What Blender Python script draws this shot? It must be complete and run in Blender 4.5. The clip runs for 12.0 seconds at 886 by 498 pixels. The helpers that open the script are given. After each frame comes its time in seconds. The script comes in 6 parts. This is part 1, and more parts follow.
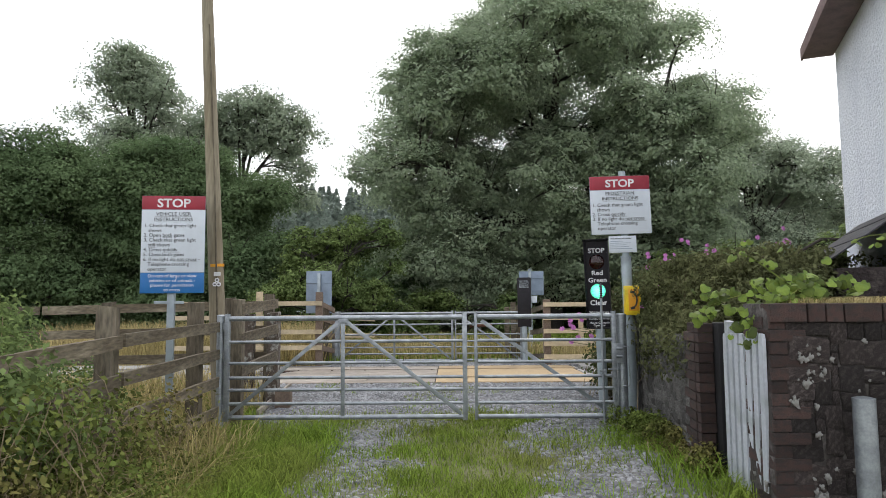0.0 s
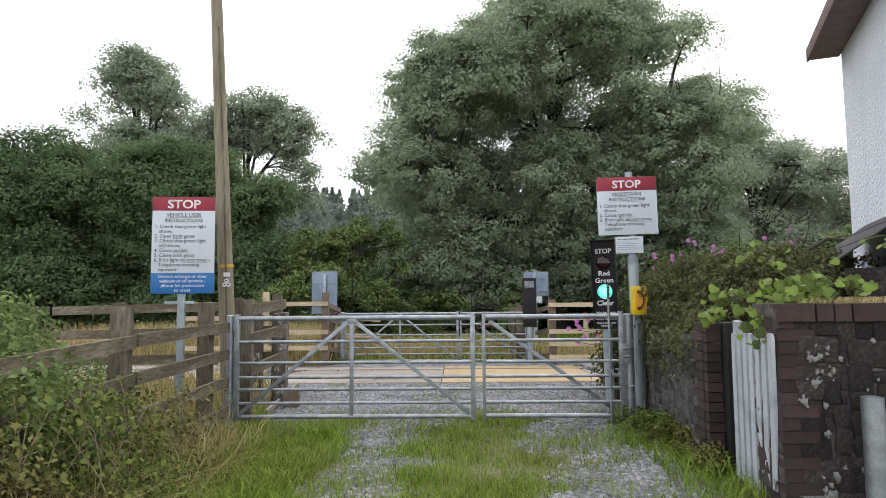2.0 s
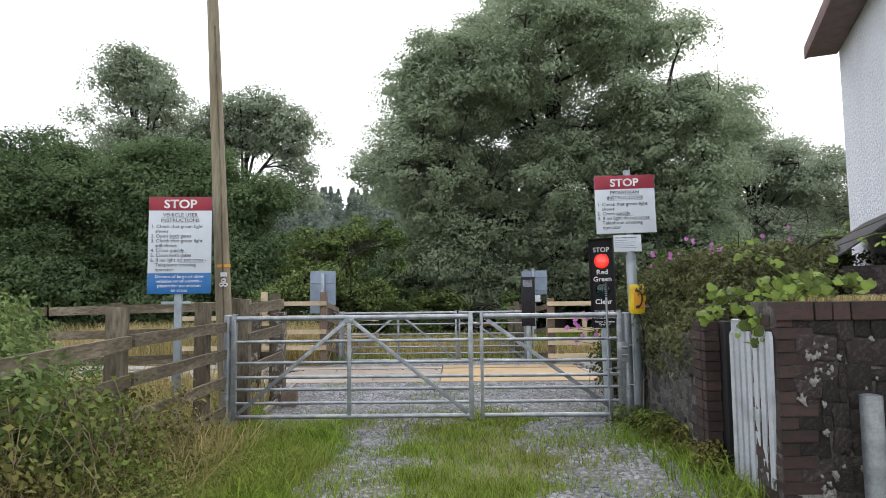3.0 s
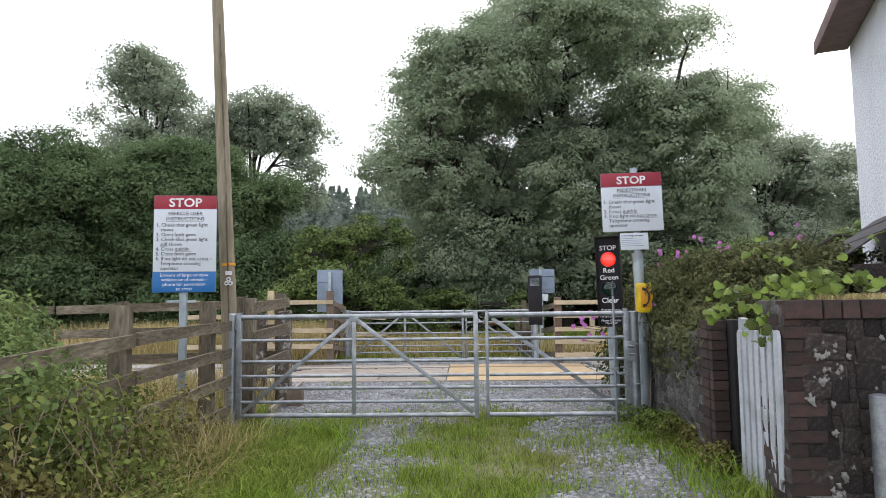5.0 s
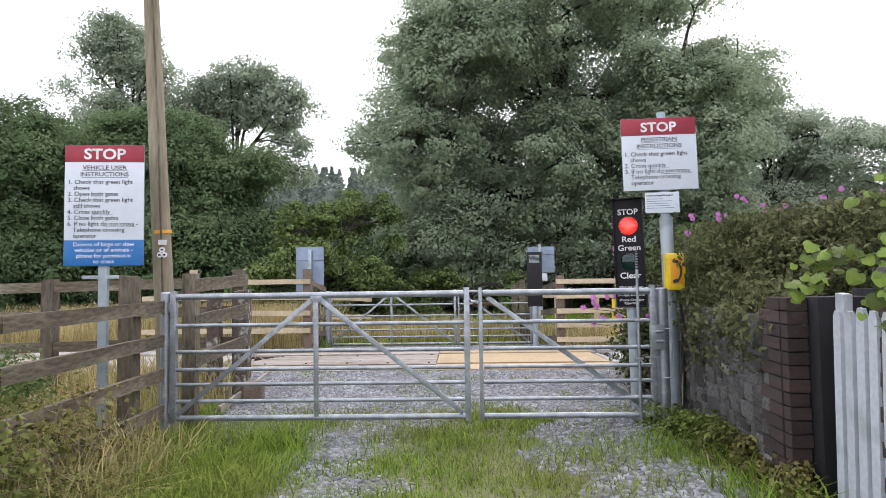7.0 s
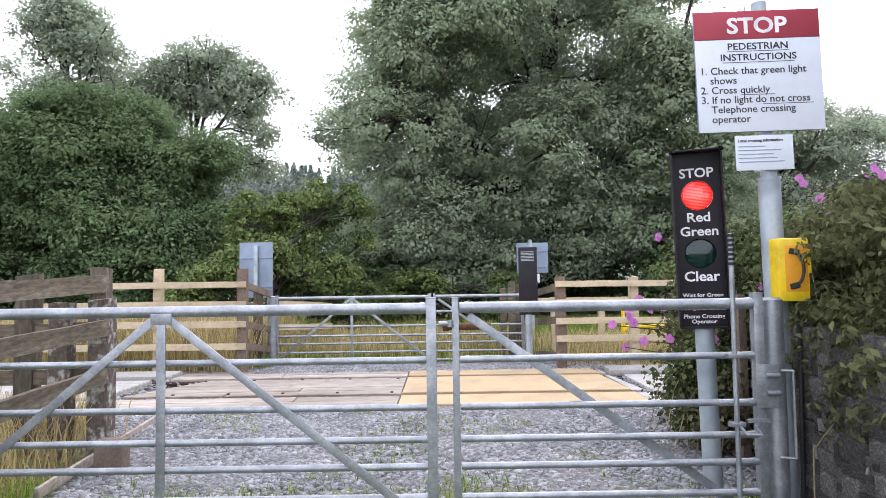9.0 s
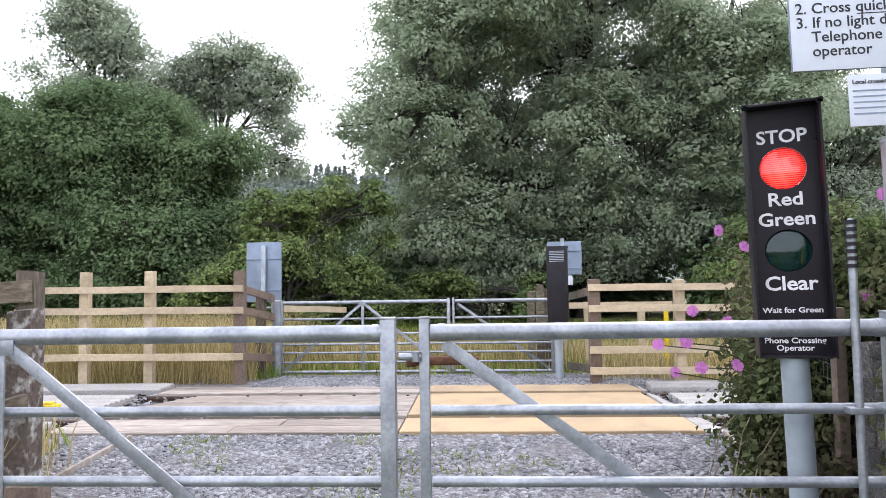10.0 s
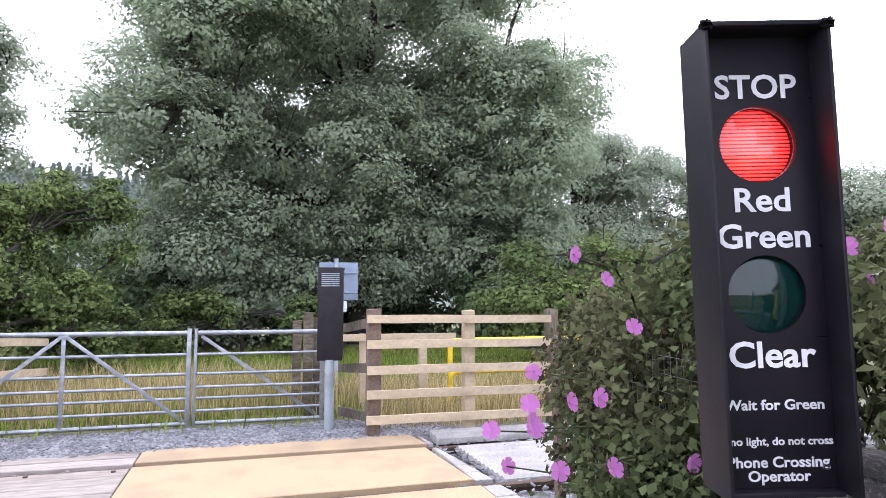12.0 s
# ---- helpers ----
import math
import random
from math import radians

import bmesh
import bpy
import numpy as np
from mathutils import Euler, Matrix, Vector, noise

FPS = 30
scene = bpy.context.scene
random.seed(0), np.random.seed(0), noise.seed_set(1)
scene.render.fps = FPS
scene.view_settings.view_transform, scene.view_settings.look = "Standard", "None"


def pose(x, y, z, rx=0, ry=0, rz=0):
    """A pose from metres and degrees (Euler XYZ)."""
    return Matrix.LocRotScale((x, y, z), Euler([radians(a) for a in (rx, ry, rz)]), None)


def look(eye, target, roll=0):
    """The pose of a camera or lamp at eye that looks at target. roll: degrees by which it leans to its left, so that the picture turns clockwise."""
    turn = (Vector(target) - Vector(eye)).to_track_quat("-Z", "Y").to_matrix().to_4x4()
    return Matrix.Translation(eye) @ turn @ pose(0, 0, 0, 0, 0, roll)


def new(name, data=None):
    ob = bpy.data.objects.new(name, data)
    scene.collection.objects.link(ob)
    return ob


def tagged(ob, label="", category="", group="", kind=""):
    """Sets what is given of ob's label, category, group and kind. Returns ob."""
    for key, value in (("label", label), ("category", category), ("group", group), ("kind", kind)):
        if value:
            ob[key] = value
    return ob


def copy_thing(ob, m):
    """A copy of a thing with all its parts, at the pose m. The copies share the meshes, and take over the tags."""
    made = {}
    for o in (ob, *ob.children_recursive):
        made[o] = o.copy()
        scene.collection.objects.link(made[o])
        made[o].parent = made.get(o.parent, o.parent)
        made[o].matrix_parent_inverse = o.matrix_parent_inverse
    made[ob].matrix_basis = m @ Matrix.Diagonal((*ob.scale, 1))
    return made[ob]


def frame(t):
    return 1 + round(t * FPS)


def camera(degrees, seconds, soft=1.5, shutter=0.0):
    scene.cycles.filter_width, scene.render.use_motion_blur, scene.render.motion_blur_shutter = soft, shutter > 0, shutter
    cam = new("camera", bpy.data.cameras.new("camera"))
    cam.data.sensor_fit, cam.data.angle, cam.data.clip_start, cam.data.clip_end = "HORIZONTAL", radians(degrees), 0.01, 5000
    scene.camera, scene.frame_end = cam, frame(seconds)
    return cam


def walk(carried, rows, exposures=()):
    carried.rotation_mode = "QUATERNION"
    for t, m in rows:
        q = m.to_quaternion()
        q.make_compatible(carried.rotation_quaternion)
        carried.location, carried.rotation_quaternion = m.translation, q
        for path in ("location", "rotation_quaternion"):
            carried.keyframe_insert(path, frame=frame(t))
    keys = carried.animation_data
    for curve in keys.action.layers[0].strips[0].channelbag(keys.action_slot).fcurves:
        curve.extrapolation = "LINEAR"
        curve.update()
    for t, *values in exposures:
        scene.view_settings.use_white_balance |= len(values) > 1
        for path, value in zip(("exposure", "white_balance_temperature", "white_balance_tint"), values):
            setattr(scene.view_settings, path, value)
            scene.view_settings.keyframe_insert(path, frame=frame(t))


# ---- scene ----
cam = camera(69.6, 12.0, 0.5)
PATH = [
    (0, (-0.089, 0.401, 1.361), (-0.123, 2.394, 1.522), -0.5),
    (0.5, (-0.109, 0.411, 1.37), (-0.138, 2.404, 1.532), -0.5),
    (1, (-0.114, 0.397, 1.345), (-0.149, 2.39, 1.512), -0.6),
    (1.5, (-0.112, 0.359, 1.348), (-0.149, 2.352, 1.513), -0.7),
    (2, (-0.142, 0.355, 1.358), (-0.185, 2.348, 1.521), -0.5),
    (2.5, (-0.177, 0.357, 1.353), (-0.213, 2.35, 1.513), -0.5),
    (3, (-0.127, 0.375, 1.36), (-0.167, 2.368, 1.52), -0.7),
    (5, (-0.094, 0.412, 1.356), (-0.16, 2.405, 1.513), -0.7),
    (5.5, (-0.061, 0.491, 1.339), (-0.138, 2.484, 1.486), -0.7),
    (6, (-0.104, 0.759, 1.298), (-0.195, 2.753, 1.422), -0.7),
    (6.5, (-0.125, 1.166, 1.298), (-0.173, 3.162, 1.414), -0.7),
    (7, (-0.04, 1.717, 1.286), (-0.091, 3.714, 1.389), -0.8),
    (7.5, (-0.028, 2.273, 1.289), (-0.037, 4.271, 1.387), -0.8),
    (7.7, (-0.008, 2.505, 1.255), (0.014, 4.503, 1.355), -0.9),
    (9.5, (0.159, 4.586, 1.331), (0.129, 6.583, 1.437), -0.8),
    (10, (0.303, 5.059, 1.341), (0.194, 7.053, 1.45), -0.9),
    (10.5, (0.412, 5.511, 1.310), (0.22, 7.497, 1.447), -1.0),
    (11, (0.476, 5.952, 1.334), (0.266, 7.934, 1.499), -0.8),
    (11.5, (0.468, 6.367, 1.388), (0.609, 8.355, 1.551), -0.6),
    (12, (0.456, 6.55, 1.433), (1.045, 8.454, 1.601), 0.0),
]
walk(cam, [(t, look(eye, target, roll)) for t, eye, target, roll in PATH],
     [(0.0, 0.08, 6560, 12), (1.0, 0.19, 6560, 12), (2.5, 0.19, 6540, 13), (5.0, 0.26, 6460, 15), (6.0, 0.32, 6420, 16), (7.5, 0.62, 6320, 19), (9.5, 0.80, 6220, 20), (11.0, 0.76, 6150, 21), (12.0, 0.98, 5980, 26)])

# ---- light ----
world = bpy.data.worlds.new("overcast_sky")
scene.world = world
world.use_nodes = True
wt = world.node_tree
wt.nodes.clear()
w_out = wt.nodes.new("ShaderNodeOutputWorld")
w_bg = wt.nodes.new("ShaderNodeBackground")
w_sky = wt.nodes.new("ShaderNodeTexSky")
w_sky.sky_type = "NISHITA"
w_sky.sun_disc = False
w_sky.sun_elevation = radians(48)
w_sky.sun_rotation = radians(20)
w_sky.air_density, w_sky.dust_density, w_sky.ozone_density = 1.0, 6.0, 1.0
w_mix = wt.nodes.new("ShaderNodeMix")
w_mix.data_type = "RGBA"
w_mix.inputs[0].default_value = 0.82
w_mix.inputs[7].default_value = (13.6, 14.0, 14.6, 1)   # cloud layer
wt.links.new(w_sky.outputs[0], w_mix.inputs[6])
wt.links.new(w_mix.outputs[2], w_bg.inputs[0])
w_bg.inputs[1].default_value = 0.12
wt.links.new(w_bg.outputs[0], w_out.inputs[0])

sun = new("sun", bpy.data.lights.new("sun", "SUN"))
sun.data.energy = 0.8
sun.data.angle = radians(25)
sun.data.color = (1.0, 0.96, 0.9)
sun.matrix_world = look((8, 22, 30), (0, 0, 0))
scene.view_settings.exposure = 0.0


# ---- materials ----
def mat(name, color, rough=0.7, metal=0.0, vary=0.25, scale=6.0, fine=60.0, bump=0.2, second=None, amount=0.5, island=0.0, objrand=0.0,
        stretch=(1, 1, 1), spec=0.5, through_light=0.0, dist=0.01):
    """Surface with grain at two scales, patches of a second colour and bump."""
    m = bpy.data.materials.new(name)
    m.use_nodes = True
    nt = m.node_tree
    p = nt.nodes["Principled BSDF"]
    out = nt.nodes["Material Output"]
    tc = nt.nodes.new("ShaderNodeTexCoord")
    mp = nt.nodes.new("ShaderNodeMapping")
    mp.inputs["Scale"].default_value = stretch
    nt.links.new(tc.outputs["Object"], mp.inputs[0])
    n1 = nt.nodes.new("ShaderNodeTexNoise")
    n1.inputs["Scale"].default_value, n1.inputs["Detail"].default_value = scale, 5
    n2 = nt.nodes.new("ShaderNodeTexNoise")
    n2.inputs["Scale"].default_value, n2.inputs["Detail"].default_value = fine, 3
    for n in (n1, n2):
        nt.links.new(mp.outputs[0], n.inputs["Vector"])
    ramp = nt.nodes.new("ShaderNodeMapRange")
    ramp.inputs[1].default_value, ramp.inputs[2].default_value = 0.62 - amount * 0.35, 0.72 - amount * 0.15
    nt.links.new(n1.outputs[0], ramp.inputs[0])
    mix = nt.nodes.new("ShaderNodeMix")
    mix.data_type = "RGBA"
    mix.inputs[6].default_value = (*color, 1)
    mix.inputs[7].default_value = (*(second or [c * 0.7 for c in color]), 1)
    nt.links.new(ramp.outputs[0], mix.inputs[0])
    hs = nt.nodes.new("ShaderNodeHueSaturation")
    nt.links.new(mix.outputs[2], hs.inputs["Color"])
    val = nt.nodes.new("ShaderNodeMapRange")
    val.inputs[1].default_value, val.inputs[2].default_value = 0.25, 0.75
    val.inputs[3].default_value, val.inputs[4].default_value = 1 - vary, 1 + vary
    nt.links.new(n2.outputs[0], val.inputs[0])
    last = val.outputs[0]
    if island or objrand:
        src = nt.nodes.new("ShaderNodeNewGeometry" if island else "ShaderNodeObjectInfo")
        rnd = nt.nodes.new("ShaderNodeMapRange")
        k = island or objrand
        rnd.inputs[3].default_value, rnd.inputs[4].default_value = 1 - k, 1 + k
        nt.links.new(src.outputs["Random Per Island" if island else "Random"], rnd.inputs[0])
        mul = nt.nodes.new("ShaderNodeMath")
        mul.operation = "MULTIPLY"
        nt.links.new(last, mul.inputs[0])
        nt.links.new(rnd.outputs[0], mul.inputs[1])
        last = mul.outputs[0]
    nt.links.new(last, hs.inputs["Value"])
    nt.links.new(hs.outputs[0], p.inputs["Base Color"])
    p.inputs["Roughness"].default_value = rough
    p.inputs["Metallic"].default_value = metal
    p.inputs["Specular IOR Level"].default_value = spec
    if bump:
        b = nt.nodes.new("ShaderNodeBump")
        b.inputs["Strength"].default_value, b.inputs["Distance"].default_value = bump, dist
        nt.links.new(n2.outputs[0], b.inputs["Height"])
        nt.links.new(b.outputs[0], p.inputs["Normal"])
    if through_light:
        tr = nt.nodes.new("ShaderNodeBsdfTranslucent")
        nt.links.new(hs.outputs[0], tr.inputs[0])
        ms = nt.nodes.new("ShaderNodeMixShader")
        ms.inputs[0].default_value = through_light
        nt.links.new(p.outputs[0], ms.inputs[1])
        nt.links.new(tr.outputs[0], ms.inputs[2])
        nt.links.new(ms.outputs[0], out.inputs[0])
    return m


M = {}
M["galv"] = mat("galvanised_steel", (0.27, 0.295, 0.32), 0.48, 0.7, 0.16, 9, 70, 0.12, (0.38, 0.41, 0.44), 0.5)
M["post_grey"] = mat("grey_coated_post", (0.36, 0.42, 0.46), 0.5, 0.3, 0.08, 5, 40, 0.05)
M["wood_old"] = mat("weathered_wood", (0.090, 0.074, 0.052), 0.9, 0, 0.5, 3, 40, 0.8, (0.165, 0.142, 0.105), 0.5, objrand=0.2, stretch=(1, 1, 0.25))
M["rail_old"] = mat("weathered_rail", (0.105, 0.085, 0.058), 0.9, 0, 0.5, 4, 45, 0.8, (0.19, 0.165, 0.120), 0.5, objrand=0.18, stretch=(0.3, 0.3, 1))
M["wood_lichen"] = mat("lichened_wood", (0.10, 0.078, 0.064), 0.95, 0, 0.4, 15, 40, 0.7, (0.40, 0.40, 0.37), 0.30, stretch=(1, 1, 0.8))
M["wood_new"] = mat("new_pine", (0.52, 0.43, 0.29), 0.8, 0, 0.16, 4, 45, 0.25, (0.40, 0.33, 0.22), 0.5, objrand=0.1, stretch=(0.4, 1, 0.6))
M["wood_mid"] = mat("brown_rail", (0.17, 0.125, 0.095), 0.85, 0, 0.3, 4, 45, 0.4, objrand=0.12)
M["pole"] = mat("creosoted_pole", (0.22, 0.185, 0.125), 0.85, 0, 0.25, 2.5, 40, 0.4, (0.30, 0.27, 0.20), 0.5, stretch=(1, 1, 0.12))
M["plank"] = mat("bleached_plank", (0.33, 0.295, 0.255), 0.85, 0, 0.3, 2, 30, 0.4, (0.22, 0.188, 0.155), 0.5, objrand=0.12, stretch=(0.2, 1, 1))
M["yellow_deck"] = mat("buff_anti_slip_panel", (0.42, 0.315, 0.185), 0.9, 0, 0.2, 2.5, 90, 0.4, (0.35, 0.265, 0.165), 0.4, objrand=0.06)
M["guard"] = mat("pale_guard_board", (0.33, 0.325, 0.305), 0.85, 0, 0.16, 3, 40, 0.3, (0.40, 0.39, 0.365), 0.4, objrand=0.08)
M["rail_steel"] = mat("rusty_rail", (0.10, 0.065, 0.05), 0.7, 0.5, 0.3, 10, 80, 0.3)
M["sign_white"] = mat("sign_white", (0.60, 0.65, 0.71), 0.45, 0, 0.03, 2, 20, 0.02, (0.55, 0.60, 0.66))
M["sign_red"] = mat("sign_red", (0.34, 0.018, 0.04), 0.45, 0, 0.05, 2, 20, 0.02)
M["sign_blue"] = mat("sign_blue", (0.010, 0.135, 0.38), 0.45, 0, 0.05, 2, 20, 0.02)
M["sign_back"] = mat("sign_back_aluminium", (0.22, 0.28, 0.36), 0.5, 0.3, 0.06, 2, 30, 0.03)
M["black_text"] = mat("black_lettering", (0.02, 0.02, 0.025), 0.6, 0, 0.05)
M["white_text"] = mat("white_lettering", (0.78, 0.78, 0.8), 0.5, 0, 0.03)
M["housing"] = mat("black_housing", (0.013, 0.012, 0.016), 0.5, 0, 0.1, 8, 120, 0.05, spec=0.3)
M["face"] = mat("black_face", (0.008, 0.006, 0.010), 0.4, 0, 0.1, 8, 120, 0.03, spec=0.22)
M["inside"] = mat("matt_black", (0.004, 0.004, 0.004), 0.95, 0, 0.05, spec=0.1)
M["yellow"] = mat("yellow_plastic", (0.80, 0.56, 0.012), 0.4, 0, 0.06, 8, 60, 0.05)
M["orange"] = mat("orange_label", (0.72, 0.32, 0.015), 0.5, 0, 0.06)
M["rust"] = mat("rusty_iron", (0.16, 0.075, 0.045), 0.9, 0.2, 0.4, 14, 90, 0.5)
M["cable"] = mat("black_cable", (0.02, 0.02, 0.022), 0.6)
M["mesh_wire"] = mat("fence_wire", (0.22, 0.23, 0.23), 0.5, 0.6, 0.1)
M["stone"] = mat("rubble_stone", (0.040, 0.030, 0.029), 0.95, 0, 0.55, 7, 40, 1.0, (0.085, 0.070, 0.064), 0.4, objrand=0.5, dist=0.02)
M["mortar"] = mat("lime_mortar", (0.045, 0.039, 0.036), 0.95, 0, 0.45, 6, 50, 0.9, (0.12, 0.11, 0.105), 0.4)
M["brick"] = mat("worn_brick", (0.072, 0.042, 0.037), 0.95, 0, 0.5, 3, 30, 1.0, (0.048, 0.037, 0.035), 0.6, objrand=0.4)
M["limewash"] = mat("white_patch", (0.27, 0.27, 0.26), 0.95, 0, 0.3, 20, 60, 0.6, (0.12, 0.11, 0.10), 0.5)
M["white_paint"] = mat("white_gate_paint", (0.46, 0.495, 0.54), 0.55, 0, 0.12, 5, 40, 0.15, (0.34, 0.37, 0.39), 0.35, objrand=0.05)
# near-black that stands for the shade in the garden gateway
M["gap_shade_black"] = mat("gap_shade_black", (0.012, 0.012, 0.014), 0.8, 0, 0.2)
M["stucco"] = mat("white_roughcast", (0.74, 0.78, 0.84), 0.95, 0, 0.06, 1.5, 28, 1.0, (0.68, 0.72, 0.79), 0.5, dist=0.03)
M["barge"] = mat("brown_bargeboard", (0.19, 0.125, 0.12), 0.6, 0, 0.15)
M["slate"] = mat("slate", (0.035, 0.035, 0.042), 0.8, 0, 0.2, objrand=0.2)
M["stone_grey"] = mat("mossy_grey_stone", (0.115, 0.108, 0.102), 0.95, 0, 0.5, 8, 45, 1.0, (0.24, 0.24, 0.23), 0.45, objrand=0.45, dist=0.02)
M["mortar_grey"] = mat("grey_mortar", (0.155, 0.15, 0.14), 0.95, 0, 0.5, 6, 50, 1.0, (0.07, 0.075, 0.05), 0.4)
M["dead_stem"] = mat("dead_stem", (0.30, 0.24, 0.15), 0.9, 0, 0.3, 4, 30, 0.2)
M["bark"] = mat("bark", (0.035, 0.03, 0.025), 0.95, 0, 0.4, 3, 25, 0.8)


def leafmat(name, color, second, k=0.4, thru=0.3, rough=0.8, spec=0.04):
    return mat(name, color, rough, 0, 0.12, 0.5, 3, 0, second, 0.5, island=k, through_light=thru, spec=spec)


M["leaf_ash"] = leafmat("ash_leaf", (0.39, 0.465, 0.325), (0.315, 0.385, 0.26), 0.18, 0.55)
M["leaf_dark"] = leafmat("dark_leaf", (0.15, 0.215, 0.105), (0.115, 0.175, 0.085), 0.25, 0.42)
M["leaf_alder"] = leafmat("alder_leaf", (0.36, 0.42, 0.31), (0.29, 0.35, 0.25), 0.22, 0.45)
M["leaf_light"] = leafmat("light_leaf", (0.175, 0.235, 0.085), (0.12, 0.175, 0.07), 0.5, 0.42)
# pale grey-green for the hill: distance haze is mixed into the leaf colour
M["leaf_far_haze"] = leafmat("hazy_far_leaf", (0.27, 0.32, 0.28), (0.23, 0.28, 0.24), 0.2, 0.35)
M["leaf_bramble"] = leafmat("bramble_leaf", (0.145, 0.19, 0.05), (0.20, 0.175, 0.068), 0.65, 0.42)
M["leaf_hedge"] = leafmat("hedge_leaf", (0.14, 0.15, 0.072), (0.10, 0.125, 0.06), 0.5, 0.4)
M["leaf_mallow"] = leafmat("mallow_leaf", (0.090, 0.115, 0.050), (0.12, 0.085, 0.062), 0.6, 0.34)
M["leaf_vine"] = mat("vine_leaf", (0.175, 0.245, 0.045), 0.5, 0, 0.2, 12, 60, 0.15, (0.12, 0.19, 0.045), 0.5, objrand=0.6, through_light=0.4, spec=0.25)
M["petal"] = leafmat("mallow_petal", (0.60, 0.24, 0.56), (0.52, 0.17, 0.47), 0.2, 0.35)
M["grass"] = leafmat("grass_blade", (0.19, 0.285, 0.045), (0.235, 0.255, 0.075), 0.5, 0.4)
M["hay"] = leafmat("dry_grass", (0.47, 0.39, 0.20), (0.33, 0.29, 0.13), 0.45, 0.35)
M["chip"] = mat("slate_chip", (0.235, 0.243, 0.255), 0.7, 0, 0.2, 3, 40, 0.2, (0.15, 0.157, 0.168), 0.5, island=0.42)


def ground_material():
    m = bpy.data.materials.new("gravel_grass_ground")
    m.use_nodes = True
    nt = m.node_tree
    p = nt.nodes["Principled BSDF"]
    tc = nt.nodes.new("ShaderNodeTexCoord")
    at = nt.nodes.new("ShaderNodeAttribute")
    at.attribute_name = "gravel"

    def noise_tex(scale, detail=4):
        n = nt.nodes.new("ShaderNodeTexNoise")
        n.inputs["Scale"].default_value, n.inputs["Detail"].default_value = scale, detail
        nt.links.new(tc.outputs["Object"], n.inputs["Vector"])
        return n

    def mixed(f, a, b):
        x = nt.nodes.new("ShaderNodeMix")
        x.data_type = "RGBA"
        nt.links.new(f, x.inputs[0])
        for i, c in ((6, a), (7, b)):
            if isinstance(c, tuple):
                x.inputs[i].default_value = (*c, 1)
            else:
                nt.links.new(c, x.inputs[i])
        return x.outputs[2]

    big, small = noise_tex(1.3), noise_tex(38)
    vor = nt.nodes.new("ShaderNodeTexVoronoi")
    vor.inputs["Scale"].default_value = 30
    nt.links.new(tc.outputs["Object"], vor.inputs["Vector"])
    bw = nt.nodes.new("ShaderNodeRGBToBW")
    nt.links.new(vor.outputs["Color"], bw.inputs[0])
    stones = mixed(bw.outputs[0], (0.085, 0.083, 0.080), (0.20, 0.20, 0.205))
    earth = mixed(small.outputs[0], (0.10, 0.085, 0.055), (0.16, 0.145, 0.085))
    turf = mixed(big.outputs[0], (0.10, 0.15, 0.035), (0.18, 0.17, 0.07))
    soil = mixed(small.outputs[0], earth, turf)
    nt.links.new(mixed(at.outputs["Fac"], soil, stones), p.inputs["Base Color"])
    p.inputs["Roughness"].default_value = 0.9
    b = nt.nodes.new("ShaderNodeBump")
    b.inputs["Strength"].default_value, b.inputs["Distance"].default_value = 0.7, 0.02
    nt.links.new(vor.outputs["Distance"], b.inputs["Height"])
    nt.links.new(b.outputs[0], p.inputs["Normal"])
    return m


def lens_material(name, tint, body):
    m = bpy.data.materials.new(name)
    m.use_nodes = True
    nt = m.node_tree
    nt.nodes.remove(nt.nodes["Principled BSDF"])
    out = nt.nodes["Material Output"]
    tr = nt.nodes.new("ShaderNodeBsdfTransparent")
    tr.inputs[0].default_value = (*tint, 1)
    df = nt.nodes.new("ShaderNodeBsdfDiffuse")
    df.inputs[0].default_value = (*body, 1)
    gl = nt.nodes.new("ShaderNodeBsdfGlossy")
    gl.inputs["Roughness"].default_value = 0.06
    fr = nt.nodes.new("ShaderNodeFresnel")
    fr.inputs[0].default_value = 1.6
    a, c = nt.nodes.new("ShaderNodeMixShader"), nt.nodes.new("ShaderNodeMixShader")
    a.inputs[0].default_value = 0.3
    nt.links.new(tr.outputs[0], a.inputs[1])
    nt.links.new(df.outputs[0], a.inputs[2])
    nt.links.new(fr.outputs[0], c.inputs[0])
    nt.links.new(a.outputs[0], c.inputs[1])
    nt.links.new(gl.outputs[0], c.inputs[2])
    nt.links.new(c.outputs[0], out.inputs[0])
    return m


